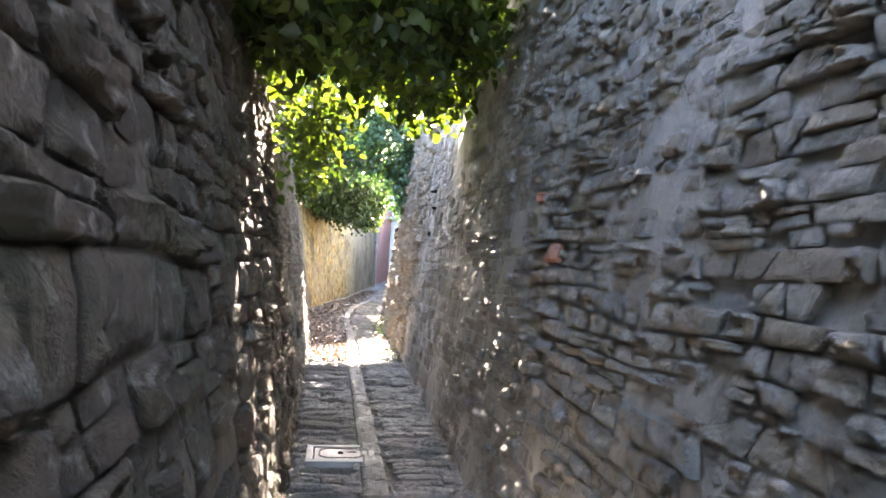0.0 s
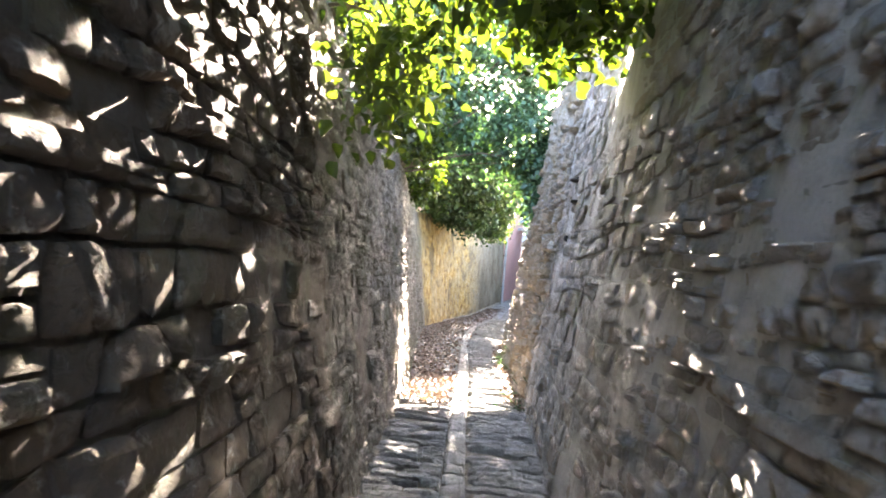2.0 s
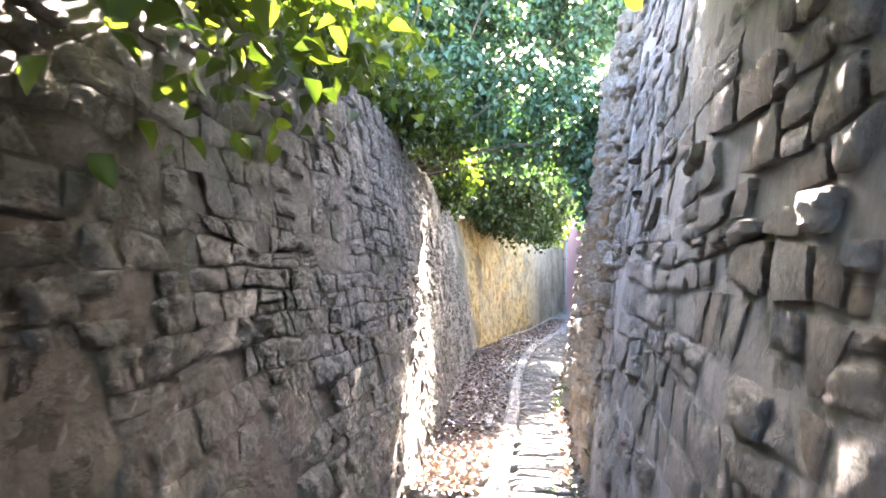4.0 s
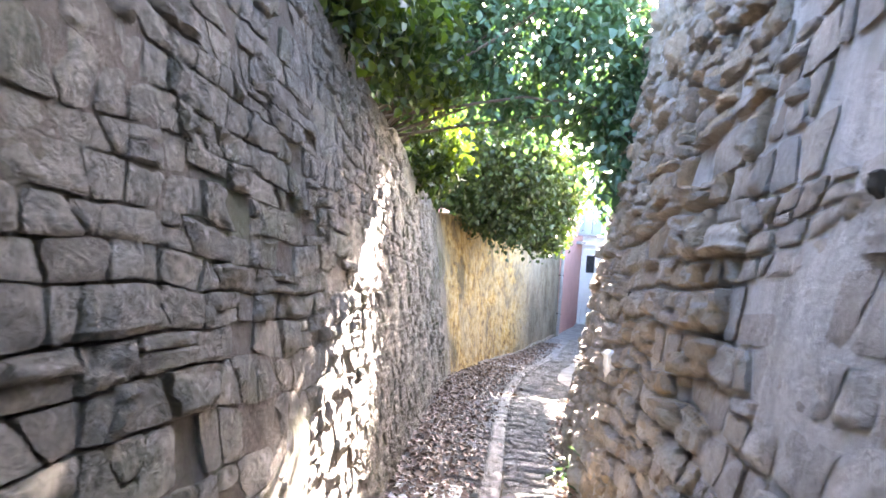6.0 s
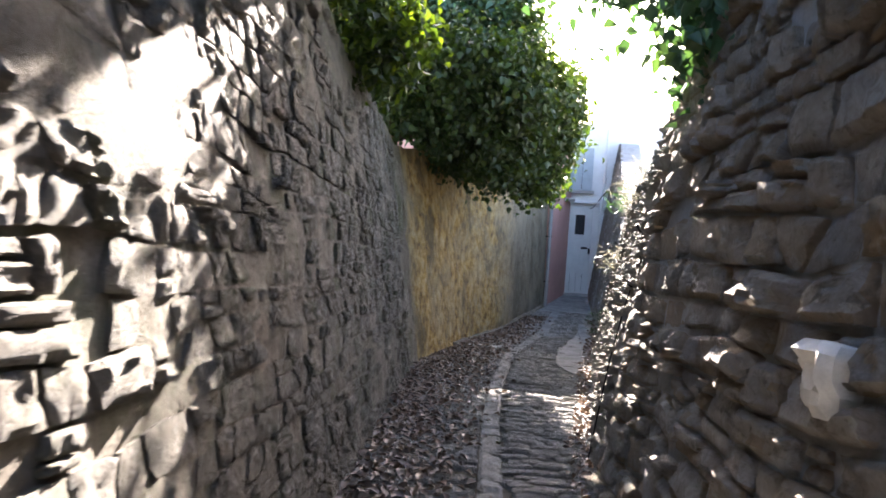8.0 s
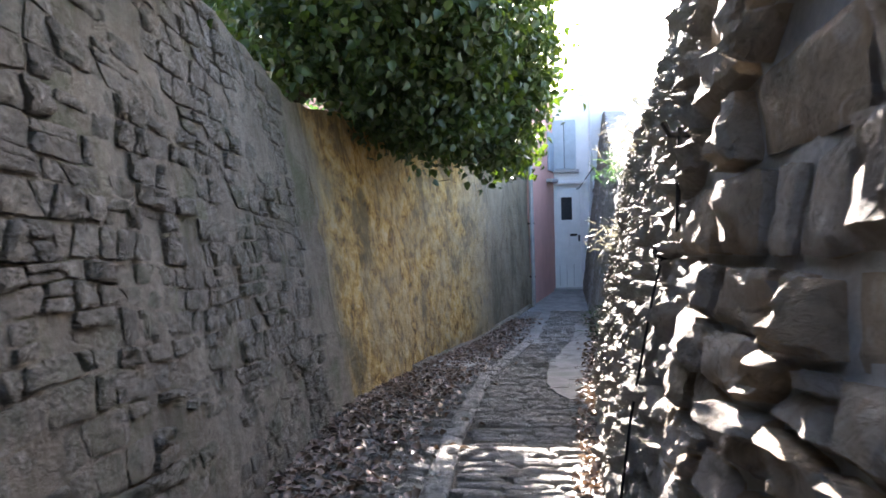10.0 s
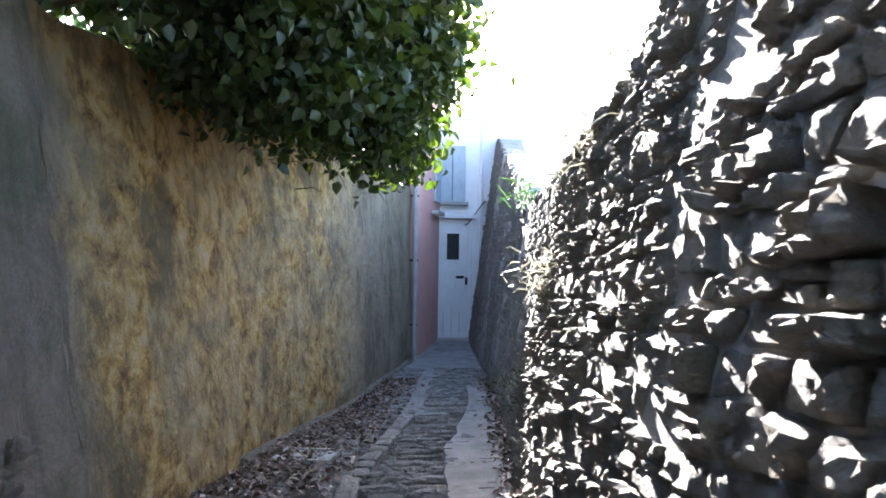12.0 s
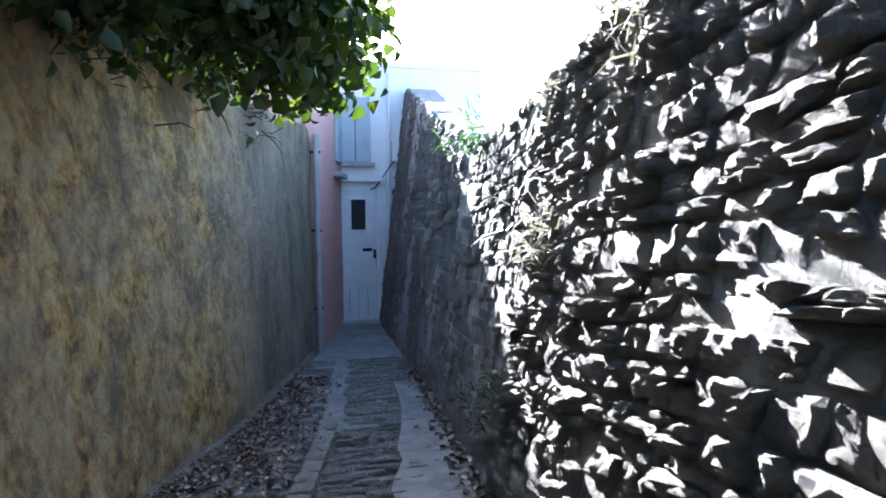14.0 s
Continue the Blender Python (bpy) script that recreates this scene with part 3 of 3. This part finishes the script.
# the canopy that crosses the lane near the start
# unseen clumps at y below 2 are added only to shade the left wall
overhang("ivy_canopy", "dark green ivy hanging over the lane from the wall, with unseen clumps added for shade", [
    (-0.75, 4.3, 2.6, 0.6, 1.0, 0.5), (-0.8, 5.4, 2.95, 0.45, 0.9, 0.3), (0.3, 5.2, 2.6, 0.4, 0.8, 0.45), (0.75, 5.4, 2.9, 0.5, 0.8, 0.4),
    (-1.0, 6.3, 2.5, 0.3, 0.6, 0.35), (-0.05, 6.3, 2.6, 0.28, 0.5, 0.3), (-0.55, 3.2, 2.8, 0.55, 0.9, 0.5), (0.2, 4.0, 3.1, 0.6, 0.8, 0.35),
    (-0.6, 2.2, 2.9, 0.5, 0.8, 0.4), (-0.6, 0.6, 3.3, 0.7, 1.2, 0.4), (-0.5, -1.6, 3.5, 0.8, 1.4, 0.4), (-0.9, 1.5, 3.4, 0.6, 1.2, 0.5), (-1.2, 5.0, 3.2, 0.7, 1.3, 0.5), (0.3, 6.0, 3.2, 0.7, 0.7, 0.4), (0.9, 4.6, 3.4, 0.5, 0.9, 0.35),
    (0.9, 5.6, 2.75, 0.28, 0.6, 0.3), (1.0, 6.4, 2.9, 0.3, 0.6, 0.3), (0.8, 6.8, 2.4, 0.35, 0.5, 0.3), (0.4, 6.9, 2.5, 0.3, 0.4, 0.3), (-0.35, 4.2, 2.35, 0.22, 0.5, 0.2), (-0.55, 1.0, 2.85, 0.4, 1.3, 0.35), (-0.5, -1.2, 3.1, 0.4, 1.3, 0.35)],
    28500, 0.1, M_IVY, 11, wall_roots(2.5, 7.0, 6))
# shoots that hang lower, with the sun behind them; its glow is put into their leaf colour
overhang("sunlit_ivy", "yellow-green ivy hanging from the wall top, coloured as if sunlit", [
    (-0.42, 6.1, 1.7, 0.2, 0.35, 0.32), (-0.2, 6.5, 2.05, 0.25, 0.3, 0.2), (-0.55, 7.2, 2.0, 0.25, 0.5, 0.25), (-0.62, 8.2, 2.2, 0.3, 0.6, 0.25)],
    1200, 0.08, M_IVY_SUNLIT, 15, wall_roots(5.8, 8.4, 4), strands=14)
# ivy and moss that creep along the wall's top between the canopy and the shrubs
# clumps from y 9.8 to 12.4, above view, are added to darken the wall
overhang("ivy_fringe", "sparse ivy trailing over the top of the rubble wall, with unseen clumps added for shade", [
    (-1.14, 7.76, 2.54, 0.29, 0.8, 0.34), (-1.26, 8.96, 2.24, 0.25, 0.69, 0.25), (-1.2, 9.8, 2.36, 0.4, 0.8, 0.23), (-1.14, 11, 2.24, 0.46, 0.92, 0.23), (-1.26, 12.32, 2.18, 0.46, 0.92, 0.23), (-1.56, 14.96, 2.3, 0.38, 0.57, 0.52), (-1.68, 16.4, 2.66, 0.4, 0.69, 0.46), (-1.0, 13.2, 2.15, 0.35, 0.7, 0.3), (-1.1, 14.3, 2.5, 0.35, 0.6, 0.35), (-0.85, 12.2, 2.3, 0.3, 0.6, 0.3), (-1.1, 11.2, 2.2, 0.3, 0.6, 0.3), (-1.15, 15.4, 1.6, 0.3, 0.6, 0.4)],
    19000, 0.085, M_IVY, 12, wall_roots(7.4, 17.6, 7))
# the leafy arch across the middle of the lane
overhang("vine_arch", "lush blue-green vine arching across the lane between the walls", [
    (-1.56, 13.76, 2.81, 0.57, 0.92, 0.92), (-0.84, 14.12, 2.85, 0.57, 0.8, 0.86), (0, 14.12, 2.48, 0.52, 0.69, 0.86), (0.72, 14, 2.36, 0.46, 0.63, 0.92), (1.08, 13.76, 1.88, 0.29, 0.52, 0.63),
    (1.03, 13.58, 1.4, 0.25, 0.4, 0.46), (-1.2, 14.48, 4.22, 0.8, 0.8, 0.92), (0, 14.48, 4.22, 0.8, 0.8, 0.92), (1.08, 14.48, 3.98, 0.69, 0.8, 0.92), (-2.16, 14.48, 4.7, 0.8, 1.03, 0.92)],
    34000, 0.085, M_SHRUB, 14, wall_roots(13.2, 15.4, 4), 1.2)
overhang("wall_shrub", "leafy green shrub arching over the ochre wall", [
    (-0.6, 18.0, 1.8, 0.6, 0.6, 0.45), (-1.0, 19.8, 1.05, 0.4, 0.8, 0.4), (-0.75, 21.0, 1.05, 0.4, 0.8, 0.35), (-0.3, 22.3, 1.0, 0.35, 0.7, 0.3), (-0.1, 20.5, 2.6, 0.4, 0.6, 0.8), (-0.7, 20.6, 3.0, 0.5, 0.6, 0.7), (0.0, 18.7, 1.7, 0.6, 0.7, 0.5), (0.55, 20.2, 1.15, 0.3, 0.6, 0.4), (0.58, 19.9, 1.65, 0.32, 0.6, 0.5), (-0.95, 18.5, 1.5, 0.6, 0.7, 0.6), (-0.35, 19.3, 1.2, 0.7, 0.9, 0.75), (0.15, 20.2, 1.0, 0.5, 0.8, 0.7), (-0.6, 20.6, 1.4, 0.8, 0.8, 0.8), (0.38, 20.6, 0.62, 0.28, 0.5, 0.42), (-1.6, 18.8, 1.6, 0.7, 0.9, 0.6)],
    40000, 0.085, M_SHRUB_D, 13, wall_roots(16.8, 21.5, 6))


def tree(name, label, base, height, blobs, count, size, material, seed):
    thing = tagged(new(name), label, "tree", "garden trees")
    x, y, z = base
    top = Vector((x + 0.3, y + 0.2, z + height * 0.62))
    tube("trunk", [(x, y, z - 0.3), (x + 0.08, y - 0.05, z + height * 0.25), (x + 0.2, y + 0.1, z + height * 0.45), top], [0.16, 0.13, 0.1, 0.07], M_BARK, thing, 9)
    pts, nrm, clump = in_blobs(blobs, count, seed)
    rng = np.random.default_rng(seed)
    for b in blobs:
        e = Vector(b[:3])
        m = (top + e) / 2 + Vector((0, 0, 0.15))
        tube("limb", [top - Vector((0, 0, height * 0.15)), m, e], [0.06, 0.035, 0.012], M_BARK, thing, 6)
    leaf_mesh("crown", pts, nrm, rng.uniform(0.6, 1.25, len(pts)) * size, material, thing, 1.3, seed=seed)
    return thing


tree("garden_tree", "leafy garden tree standing behind the wall", (-3.4, 20.5, ground(20.5) + 1.6), 5.0, [
    (-2.9, 19.6, 2.7, 1.1, 1.2, 0.8), (-1.7, 20.6, 3.1, 1.1, 1.1, 0.8), (-3.3, 21.2, 3.2, 1.3, 1.2, 0.8), (-1.0, 21.4, 3.0, 0.9, 0.9, 0.7), (-2.2, 22.4, 2.3, 1.2, 1.0, 0.9), (-0.5, 20.8, 2.9, 0.7, 0.9, 0.7)], 15000, 0.1, M_SHRUB, 21)
tree("garden_tree", "leafy garden tree standing behind the wall", (-5.0, 13.5, ground(13.5) + 1.6), 4.6, [
    (-3.6, 13.0, 3.4, 1.0, 1.3, 0.8), (-3.4, 14.5, 3.2, 0.9, 1.1, 0.8), (-4.8, 14.0, 4.2, 1.3, 1.3, 0.9), (-3.8, 16.0, 3.2, 1.1, 1.0, 0.9)], 11000, 0.1, M_SHRUB, 22)


# ---- stones of the walls ----
lay_stones(wall_left, "stone", wall_courses(-1, 5.6, 10.2, LEFT_TOP, 31, (0.15, 0.12), 0.016, 0.93, (6.8, 9.8, 0.5, 2.6), 0.005, 1.9), M_STONE_P, 300)
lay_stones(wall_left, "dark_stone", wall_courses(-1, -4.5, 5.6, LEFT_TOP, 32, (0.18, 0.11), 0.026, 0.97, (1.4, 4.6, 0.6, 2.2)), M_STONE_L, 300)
lay_stones(wall_render, "rough_stone", wall_courses(-1, 10.2, 17.6, LEFT_TOP, 33, (0.15, 0.11), 0.016, 0.88, (10.6, 13.8, 0.3, 2.0), 0.01, 1.7), M_STONE_P, 300)
lay_stones(wall_right, "stone", wall_courses(1, 14.1, 20.5, RIGHT_TOP, 41, (0.17, 0.115), 0.036, 0.98, (15.4, 18.4, 0.6, 2.4), 0.014, 1.7) + wall_courses(1, 20.5, 28.9, RIGHT_TOP, 42, (0.15, 0.1), 0.016, 0.93, None, 0.008, 1.2), M_STONE_E, 300)
lay_stones(wall_right, "brown_stone", wall_courses(1, 9.3, 14.1, RIGHT_TOP, 45, (0.21, 0.15), 0.046, 0.96, (10.2, 13.4, 0.4, 2.3), 0.016, 0.9), M_STONE_W, 300)
lay_stones(wall_right, "grey_stone", wall_courses(1, 5.2, 9.3, RIGHT_TOP, 43, (0.18, 0.13), 0.015, 0.84, (6.4, 9.2, 0.4, 2.6), 0.016, 1.3), M_STONE_R, 300)
lay_stones(wall_right, "rubble", wall_courses(1, -4.5, 5.2, RIGHT_TOP, 44, (0.12, 0.08), 0.02, 0.86, (2.6, 4.8, 0.5, 2.2), 0.006, 1.7), M_STONE_G, 300)


def odd_stone(name, side, y, h, w, high, proud, material):
    """One stone that stands out from the rest of a wall."""
    p = on_wall(side, y, h)
    up = (on_wall(side, y, h + 0.1) - p).normalized()
    u = (on_wall(side, y + 0.1, h) - p).normalized()
    out = Vector((-side, 0, 0))
    out = (out - out.dot(u) * u - out.dot(up) * up * 0.999).normalized()
    rng = random.Random(int(y * 100))
    corners = [(-w * rng.uniform(0.85, 1.1), -high), (w, -high * rng.uniform(0.8, 1.1)), (w * rng.uniform(0.8, 1.1), high), (-w, high * rng.uniform(0.8, 1.1))]
    ob = mesh_object(name, stone_verts(corners, (u, up, out), 0.05, proud, rng, 0.8, p), STONE_FACES, material, wall_right if side > 0 else wall_left if y < 10.2 else wall_render, True)
    ob.location = p


# a stone that catches the sun, its brightness put into the colour
odd_stone("sunlit_stone", 1, 11.55, 1.06, 0.12, 0.09, 0.095, M_SUNLIT_STONE)
# holes are raised dark stones; the shade inside is only colour
odd_stone("painted_hole", 1, 11.4, 1.52, 0.055, 0.04, 0.042, M_SLATE_HOLE_SHADE)
odd_stone("painted_hole", 1, 8.45, 1.74, 0.018, 0.03, 0.03, M_SLATE_HOLE_SHADE)
odd_stone("slate_slab", 1, 8.62, 2.3, 0.1, 0.016, 0.05, M_SLATE_HOLE_SHADE)
odd_stone("slate_slab", 1, 8.3, 2.05, 0.09, 0.014, 0.05, M_SLATE_HOLE_SHADE)
odd_stone("red_stone", 1, 3.2, 1.42, 0.085, 0.05, 0.05, M_BRICK)
odd_stone("red_stone", 1, 3.55, 1.72, 0.045, 0.03, 0.045, M_BRICK)
odd_stone("ochre_stone", 1, 3.55, 1.6, 0.07, 0.09, 0.045, M_OCHRE)
odd_stone("pale_stone", 1, 4.06, 2.03, 0.06, 0.05, 0.05, M_STONE_R)
odd_stone("pale_stone", 1, 3.3, 0.9, 0.06, 0.09, 0.04, M_STONE_R)
odd_stone("ochre_stone", -1, 10.6, 1.65, 0.09, 0.07, 0.04, M_OCHRE)
odd_stone("pale_stone", -1, 7.1, 0.62, 0.16, 0.1, 0.07, M_STONE_P)
for k in range(7):
    odd_stone("ledge_stone", 1, 4.35 - k * 0.3, 1.12 - k * 0.035, 0.17, 0.03, 0.03 - 0.002 * k, M_STONE_G)


# ---- paving ----
def paver(x, y, turn, w, d, proud, rng):
    slope = math.atan2(ground(y + 0.2) - ground(y - 0.2), 0.4)
    m = (Matrix.Rotation(slope, 3, "X") @ Matrix.Rotation(turn, 3, "Z")).transposed()
    corners = [(-w, -d), (w, -d * rng.uniform(0.8, 1.1)), (w, d * rng.uniform(0.8, 1.1)), (-w, d)]
    return Vector((x, y, ground(y) - 0.012)), stone_verts(corners, (m[0], m[1], m[2]), 0.03, proud, rng, 0.5, Vector((x, y, 0)))


def pave():
    rng = random.Random(77)
    rows = []
    y = -4.0
    while y < 25.5:
        pitch = rng.uniform(0.06, 0.105)
        lx, kx, rx = along(LEFT, y) + 0.02, along(KERB, y), along(RIGHT, y) - 0.02
        for a, b, chance in ((lx, kx - 0.1, 0.82), (kx + 0.1, rx, 0.97)):
            x = a + rng.uniform(-0.05, 0.05)
            while x < b:
                w = rng.uniform(0.14, 0.42)
                if rng.random() < chance:
                    bow = 0.05 * math.sin((x - a) / max(0.2, b - a) * math.pi)
                    w = min(w, b - x + 0.02)
                    rows.append((*paver(x + w / 2, y + bow + rng.uniform(-0.015, 0.015), rng.uniform(-0.09, 0.09), w * 0.49, pitch * 0.45, rng.uniform(0.016, 0.034), rng), 11.0 < y < 14.2 and a > lx + 0.1))
                x += w
        y += pitch
    return rows


def kerb_line():
    rng = random.Random(78)
    y, out = -4.0, []
    while y < 22.5:
        w = rng.uniform(0.18, 0.34)
        yc = y + w / 2
        turn = -math.atan2(along(KERB, yc + 0.2) - along(KERB, yc - 0.2), 0.4)
        out.append((*paver(along(KERB, yc), yc, turn, 0.075, w * 0.485, 0.042, rng), 4.0 < y < 21.0))
        y += w
    return out


lay_stones(GROUND_SHEET, "paving_stone", pave(), M_PAVE, 300)
lay_stones(GROUND_SHEET, "kerb_stone", kerb_line(), M_KERB, 120)


def slab(name, label, x, y, w, d):
    """A worn cover plate with a frame and a raised ring, let into the paving."""
    thing = tagged(new(name), label, "manhole cover", "covers in the lane")
    thing.matrix_world = lane_matrix(x, y, -math.atan2(along(KERB, y + 0.3) - along(KERB, y - 0.3), 0.6), 1, 1, 1, 0.012)
    bm = bmesh.new()
    for lo, hi in (((-w, -d, -0.04), (w, -d + 0.045, 0.016)), ((-w, d - 0.045, -0.04), (w, d, 0.016)), ((-w, -d + 0.045, -0.04), (-w + 0.045, d - 0.045, 0.016)), ((w - 0.045, -d + 0.045, -0.04), (w, d - 0.045, 0.016))):
        box(bm, lo, hi, 0.004)
    part("frame", bm, M_CONCRETE, thing)
    box_part("lid", (-w + 0.05, -d + 0.05, -0.04), (w - 0.05, d - 0.05, 0.012), M_CONCRETE, thing)
    ring = []
    for sx, sy in ((1, -0.6), (1, 0.6), (0.7, 1), (-0.7, 1), (-1, 0.6), (-1, -0.6), (-0.7, -1), (0.7, -1), (1, -0.6)):
        ring.append((sx * (w - 0.09), sy * (d - 0.09), 0.014))
    tube("ring", ring, 0.006, M_PAVE, thing, 6)
    bm = bmesh.new()
    bmesh.ops.create_cone(bm, cap_ends=True, segments=14, radius1=0.02, radius2=0.016, depth=0.016, matrix=Matrix.Translation((0, 0, 0.016)))
    part("lifting_eye", bm, M_RUST, thing)


slab("manhole_cover", "worn square stone manhole cover set in the paving", 0.06, 4.55, 0.23, 0.2)
slab("manhole_cover", "pale square manhole cover among fallen leaves", -0.36, 11.6, 0.24, 0.24)
slab("manhole_cover", "flat square manhole cover beside drifted leaves", -0.33, 20.5, 0.24, 0.22)


def leaf_litter():
    rng = np.random.default_rng(9)
    pts = []
    for _ in range(7500):
        y = rng.uniform(9.0, 24.5)
        l, k, r = along(LEFT, y), along(KERB, y), along(RIGHT, y)
        if rng.random() < 0.8:
            x = l + 0.03 + abs(rng.normal(0, 0.45)) * (k - l)
        else:
            x = r - 0.02 - abs(rng.normal(0, 0.09))
        if l < x < r and not (k - 0.1 < x < r - 0.2 and rng.random() < 0.8):
            pts.append((x, y, ground(y) + 0.016 + rng.uniform(0, 0.02)))
    pts = np.array(pts)
    nrm = np.array((0, 0, 1.0)) + rng.normal(0, 0.35, pts.shape)
    ob = leaf_mesh("fallen_leaves", pts, nrm, rng.uniform(0.025, 0.07, len(pts)), M_DRY, None, 1.1, 0.3, 5)
    tagged(ob, "brown fallen leaves drifted along the foot of the wall", "leaf litter", kind="stuff")


leaf_litter()


def strip():
    """The smooth concrete strip along the foot of the right wall, and the plain lower lane."""
    verts, faces = [], []
    ys = [18.3 + 0.3 * k for k in range(20)]
    for y in ys:
        r = along(RIGHT, y)
        w = along([(18.3, 0.3), (19.0, 0.5), (20.5, 0.6), (22.4, 0.44), (24.0, 0.36)], y) + 0.06 * noise.noise(Vector((y * 2, 0, 0)))
        for x, z in ((r - w, -0.03), (r - w + 0.015, 0.022), (r - 0.1, 0.026), (r - 0.1, -0.03)):
            verts.append((x, y, ground(y) + z))
    for k in range(len(ys) - 1):
        for c in range(3):
            a = k * 4 + c
            faces.append((a, a + 1, a + 5, a + 4))
    faces += [(0, 3, 2, 1), tuple(len(verts) - 4 + c for c in range(4))]
    tagged(mesh_object("pavement_strip", verts, faces, M_ROAD), "worn concrete strip along the foot of the wall", "pavement", kind="structure")
    verts, faces = [], []
    ys = [22.4 + 0.3 * k for k in range(23)]
    for y in ys:
        a, b = (along(LEFT, y) if y < 26.4 else 0.84 + (y - 26.4) * 0.25) - 0.02, along(RIGHT, y) + 0.02
        for i in range(7):
            verts.append((a + (b - a) * i / 6, y, ground(y) - 0.004 + 0.014 * noise.noise(Vector((i, y, 3)))))
    for k in range(len(ys) - 1):
        for c in range(6):
            a = k * 7 + c
            faces.append((a, a + 1, a + 8, a + 7))
    tagged(mesh_object("road", verts, faces, M_ROAD, None, True), "smooth worn concrete end of the lane", "road", kind="structure")


strip()


# ---- small things ----
def tuft(name, label, centre, count, length, material, seed, spread=0.12, out=(0, 0, 1)):
    rng = np.random.default_rng(seed)
    thing = tagged(new(name), label, "weed", "weeds on the walls")
    thing.location = centre
    verts, faces = [], []
    for _ in range(count):
        p = rng.normal(0, spread * 0.4, 3)
        d = np.array(out) + rng.normal(0, 0.5, 3)
        d = d / np.linalg.norm(d) * length * rng.uniform(0.5, 1.2)
        side = np.cross(d, rng.normal(0, 1, 3))
        side = side / np.linalg.norm(side) * 0.006
        n = len(verts)
        mid = p + d * 0.6
        tip = p + d + np.array((0, 0, -0.25 * length))
        verts += [p - side, p + side, mid - side * 0.8, mid + side * 0.8, tip]
        faces += [(n, n + 1, n + 3, n + 2), (n + 2, n + 3, n + 4)]
    tagged(mesh_object("blade_clump", verts, faces, material, thing), kind="stuff")
    return thing


for k, (y, h, n, length, mat) in enumerate(((20.0, 1.5, 110, 0.16, M_STRAW), (19.2, 2.5, 130, 0.26, M_STRAW), (18.5, 2.62, 90, 0.24, M_STRAW), (20.4, 2.48, 90, 0.22, M_STRAW), (20.7, 0.5, 90, 0.14, M_SHRUB), (12.0, 0.05, 50, 0.12, M_SHRUB), (22.6, 2.6, 110, 0.26, M_SHRUB), (9.2, 0.03, 50, 0.12, M_SHRUB))):
    tuft("grass_tuft", "dry straw-coloured grass growing from the wall" if mat is M_STRAW else "small green weed at the wall", on_wall(1, y, h, 0.02), n, length, mat, 60 + k, 0.3, (-0.7, -0.1, 0.4))
for k, y in enumerate((20.5, 21.5, 22.6, 23.6)):
    tuft("dry_twigs", "bare dry twigs on top of the ochre wall", on_wall(-1, y, along(LEFT_TOP, y) - 0.05, 0.02), 110, 0.26, M_BARK, 80 + k, 0.45, (0.5, 0, 0.3))


def iron_hook():
    thing = tagged(new("iron_bracket"), "small black iron bracket with a rod on the wall", "bracket")
    p = on_wall(1, 14.5, 1.6, 0.0)
    tube("arm", [p + Vector((0.05, 0, 0)), p + Vector((-0.1, -0.02, 0)), p + Vector((-0.12, -0.02, 0.04))], 0.012, M_DARK, thing)
    tube("rod", [p + Vector((-0.07, -0.02, 0.02)), p + Vector((-0.08, -0.02, -0.3))], 0.008, M_DARK, thing)


iron_hook()


def wall_plinth():
    """The low mortar skirting along the foot of the ochre wall."""
    verts, faces = [], []
    ys = [20.2 + 0.2 * k for k in range(31)]
    for y in ys:
        x = along(LEFT, y)
        wob = 0.02 * noise.noise(Vector((y * 2.3, 1.0, 4.0)))
        for dx, z in ((-0.05, -0.05), (0.065 + wob, -0.05), (0.06 + wob, 0.03 + wob), (0.03, 0.06 + 2 * wob), (-0.05, 0.07)):
            verts.append((x + dx, y, ground(y) + z))
    for k in range(len(ys) - 1):
        for c in range(4):
            a = k * 5 + c
            faces.append((a, a + 5, a + 6, a + 1))
    faces += [(0, 1, 2, 3, 4), tuple(len(verts) - 1 - c for c in range(5))]
    tagged(mesh_object("trim", verts, faces, M_MORTAR_P, None, True), "pale crumbling mortar skirting at the foot of the ochre wall", "skirting", kind="structure")


wall_plinth()


def rainwater_pipe():
    thing = tagged(new("rainwater_pipe"), "grey rainwater pipe where the ochre wall meets the pink house", "pipe")
    x, y = along(LEFT, 26.3) + 0.06, 26.3
    tube("pipe", [(x, y, ground(y) - 0.02), (x, y, -1.0), (x - 0.01, y, 0.75)], 0.045, M_CONCRETE, thing, 10)
    for z in (-1.7, -0.6, 0.5):
        tube("bracket", [(x - 0.1, y, z), (x + 0.05, y - 0.02, z)], 0.018, M_RUST, thing, 6)


rainwater_pipe()
cable = tagged(tube("cable", [on_wall(1, 14.58, 1.22, 0.05), on_wall(1, 14.57, 1.1, 0.06), on_wall(1, 14.53, 0.7, 0.07), on_wall(1, 14.48, 0.3, 0.06), on_wall(1, 14.45, -0.02, 0.05)], 0.005, M_DARK), "black cable running down the stone wall", "cable")
lamp = tagged(new("junction_box"), "small black junction box fixed to the stone wall", "junction box")
lamp.location = on_wall(1, 14.58, 1.24, 0.05)
box_part("case", (-0.02, -0.025, -0.025), (0.05, 0.025, 0.025), M_DARK, lamp)
box_part("cover", (-0.026, -0.02, -0.02), (-0.021, 0.02, 0.02), M_DARK, lamp)
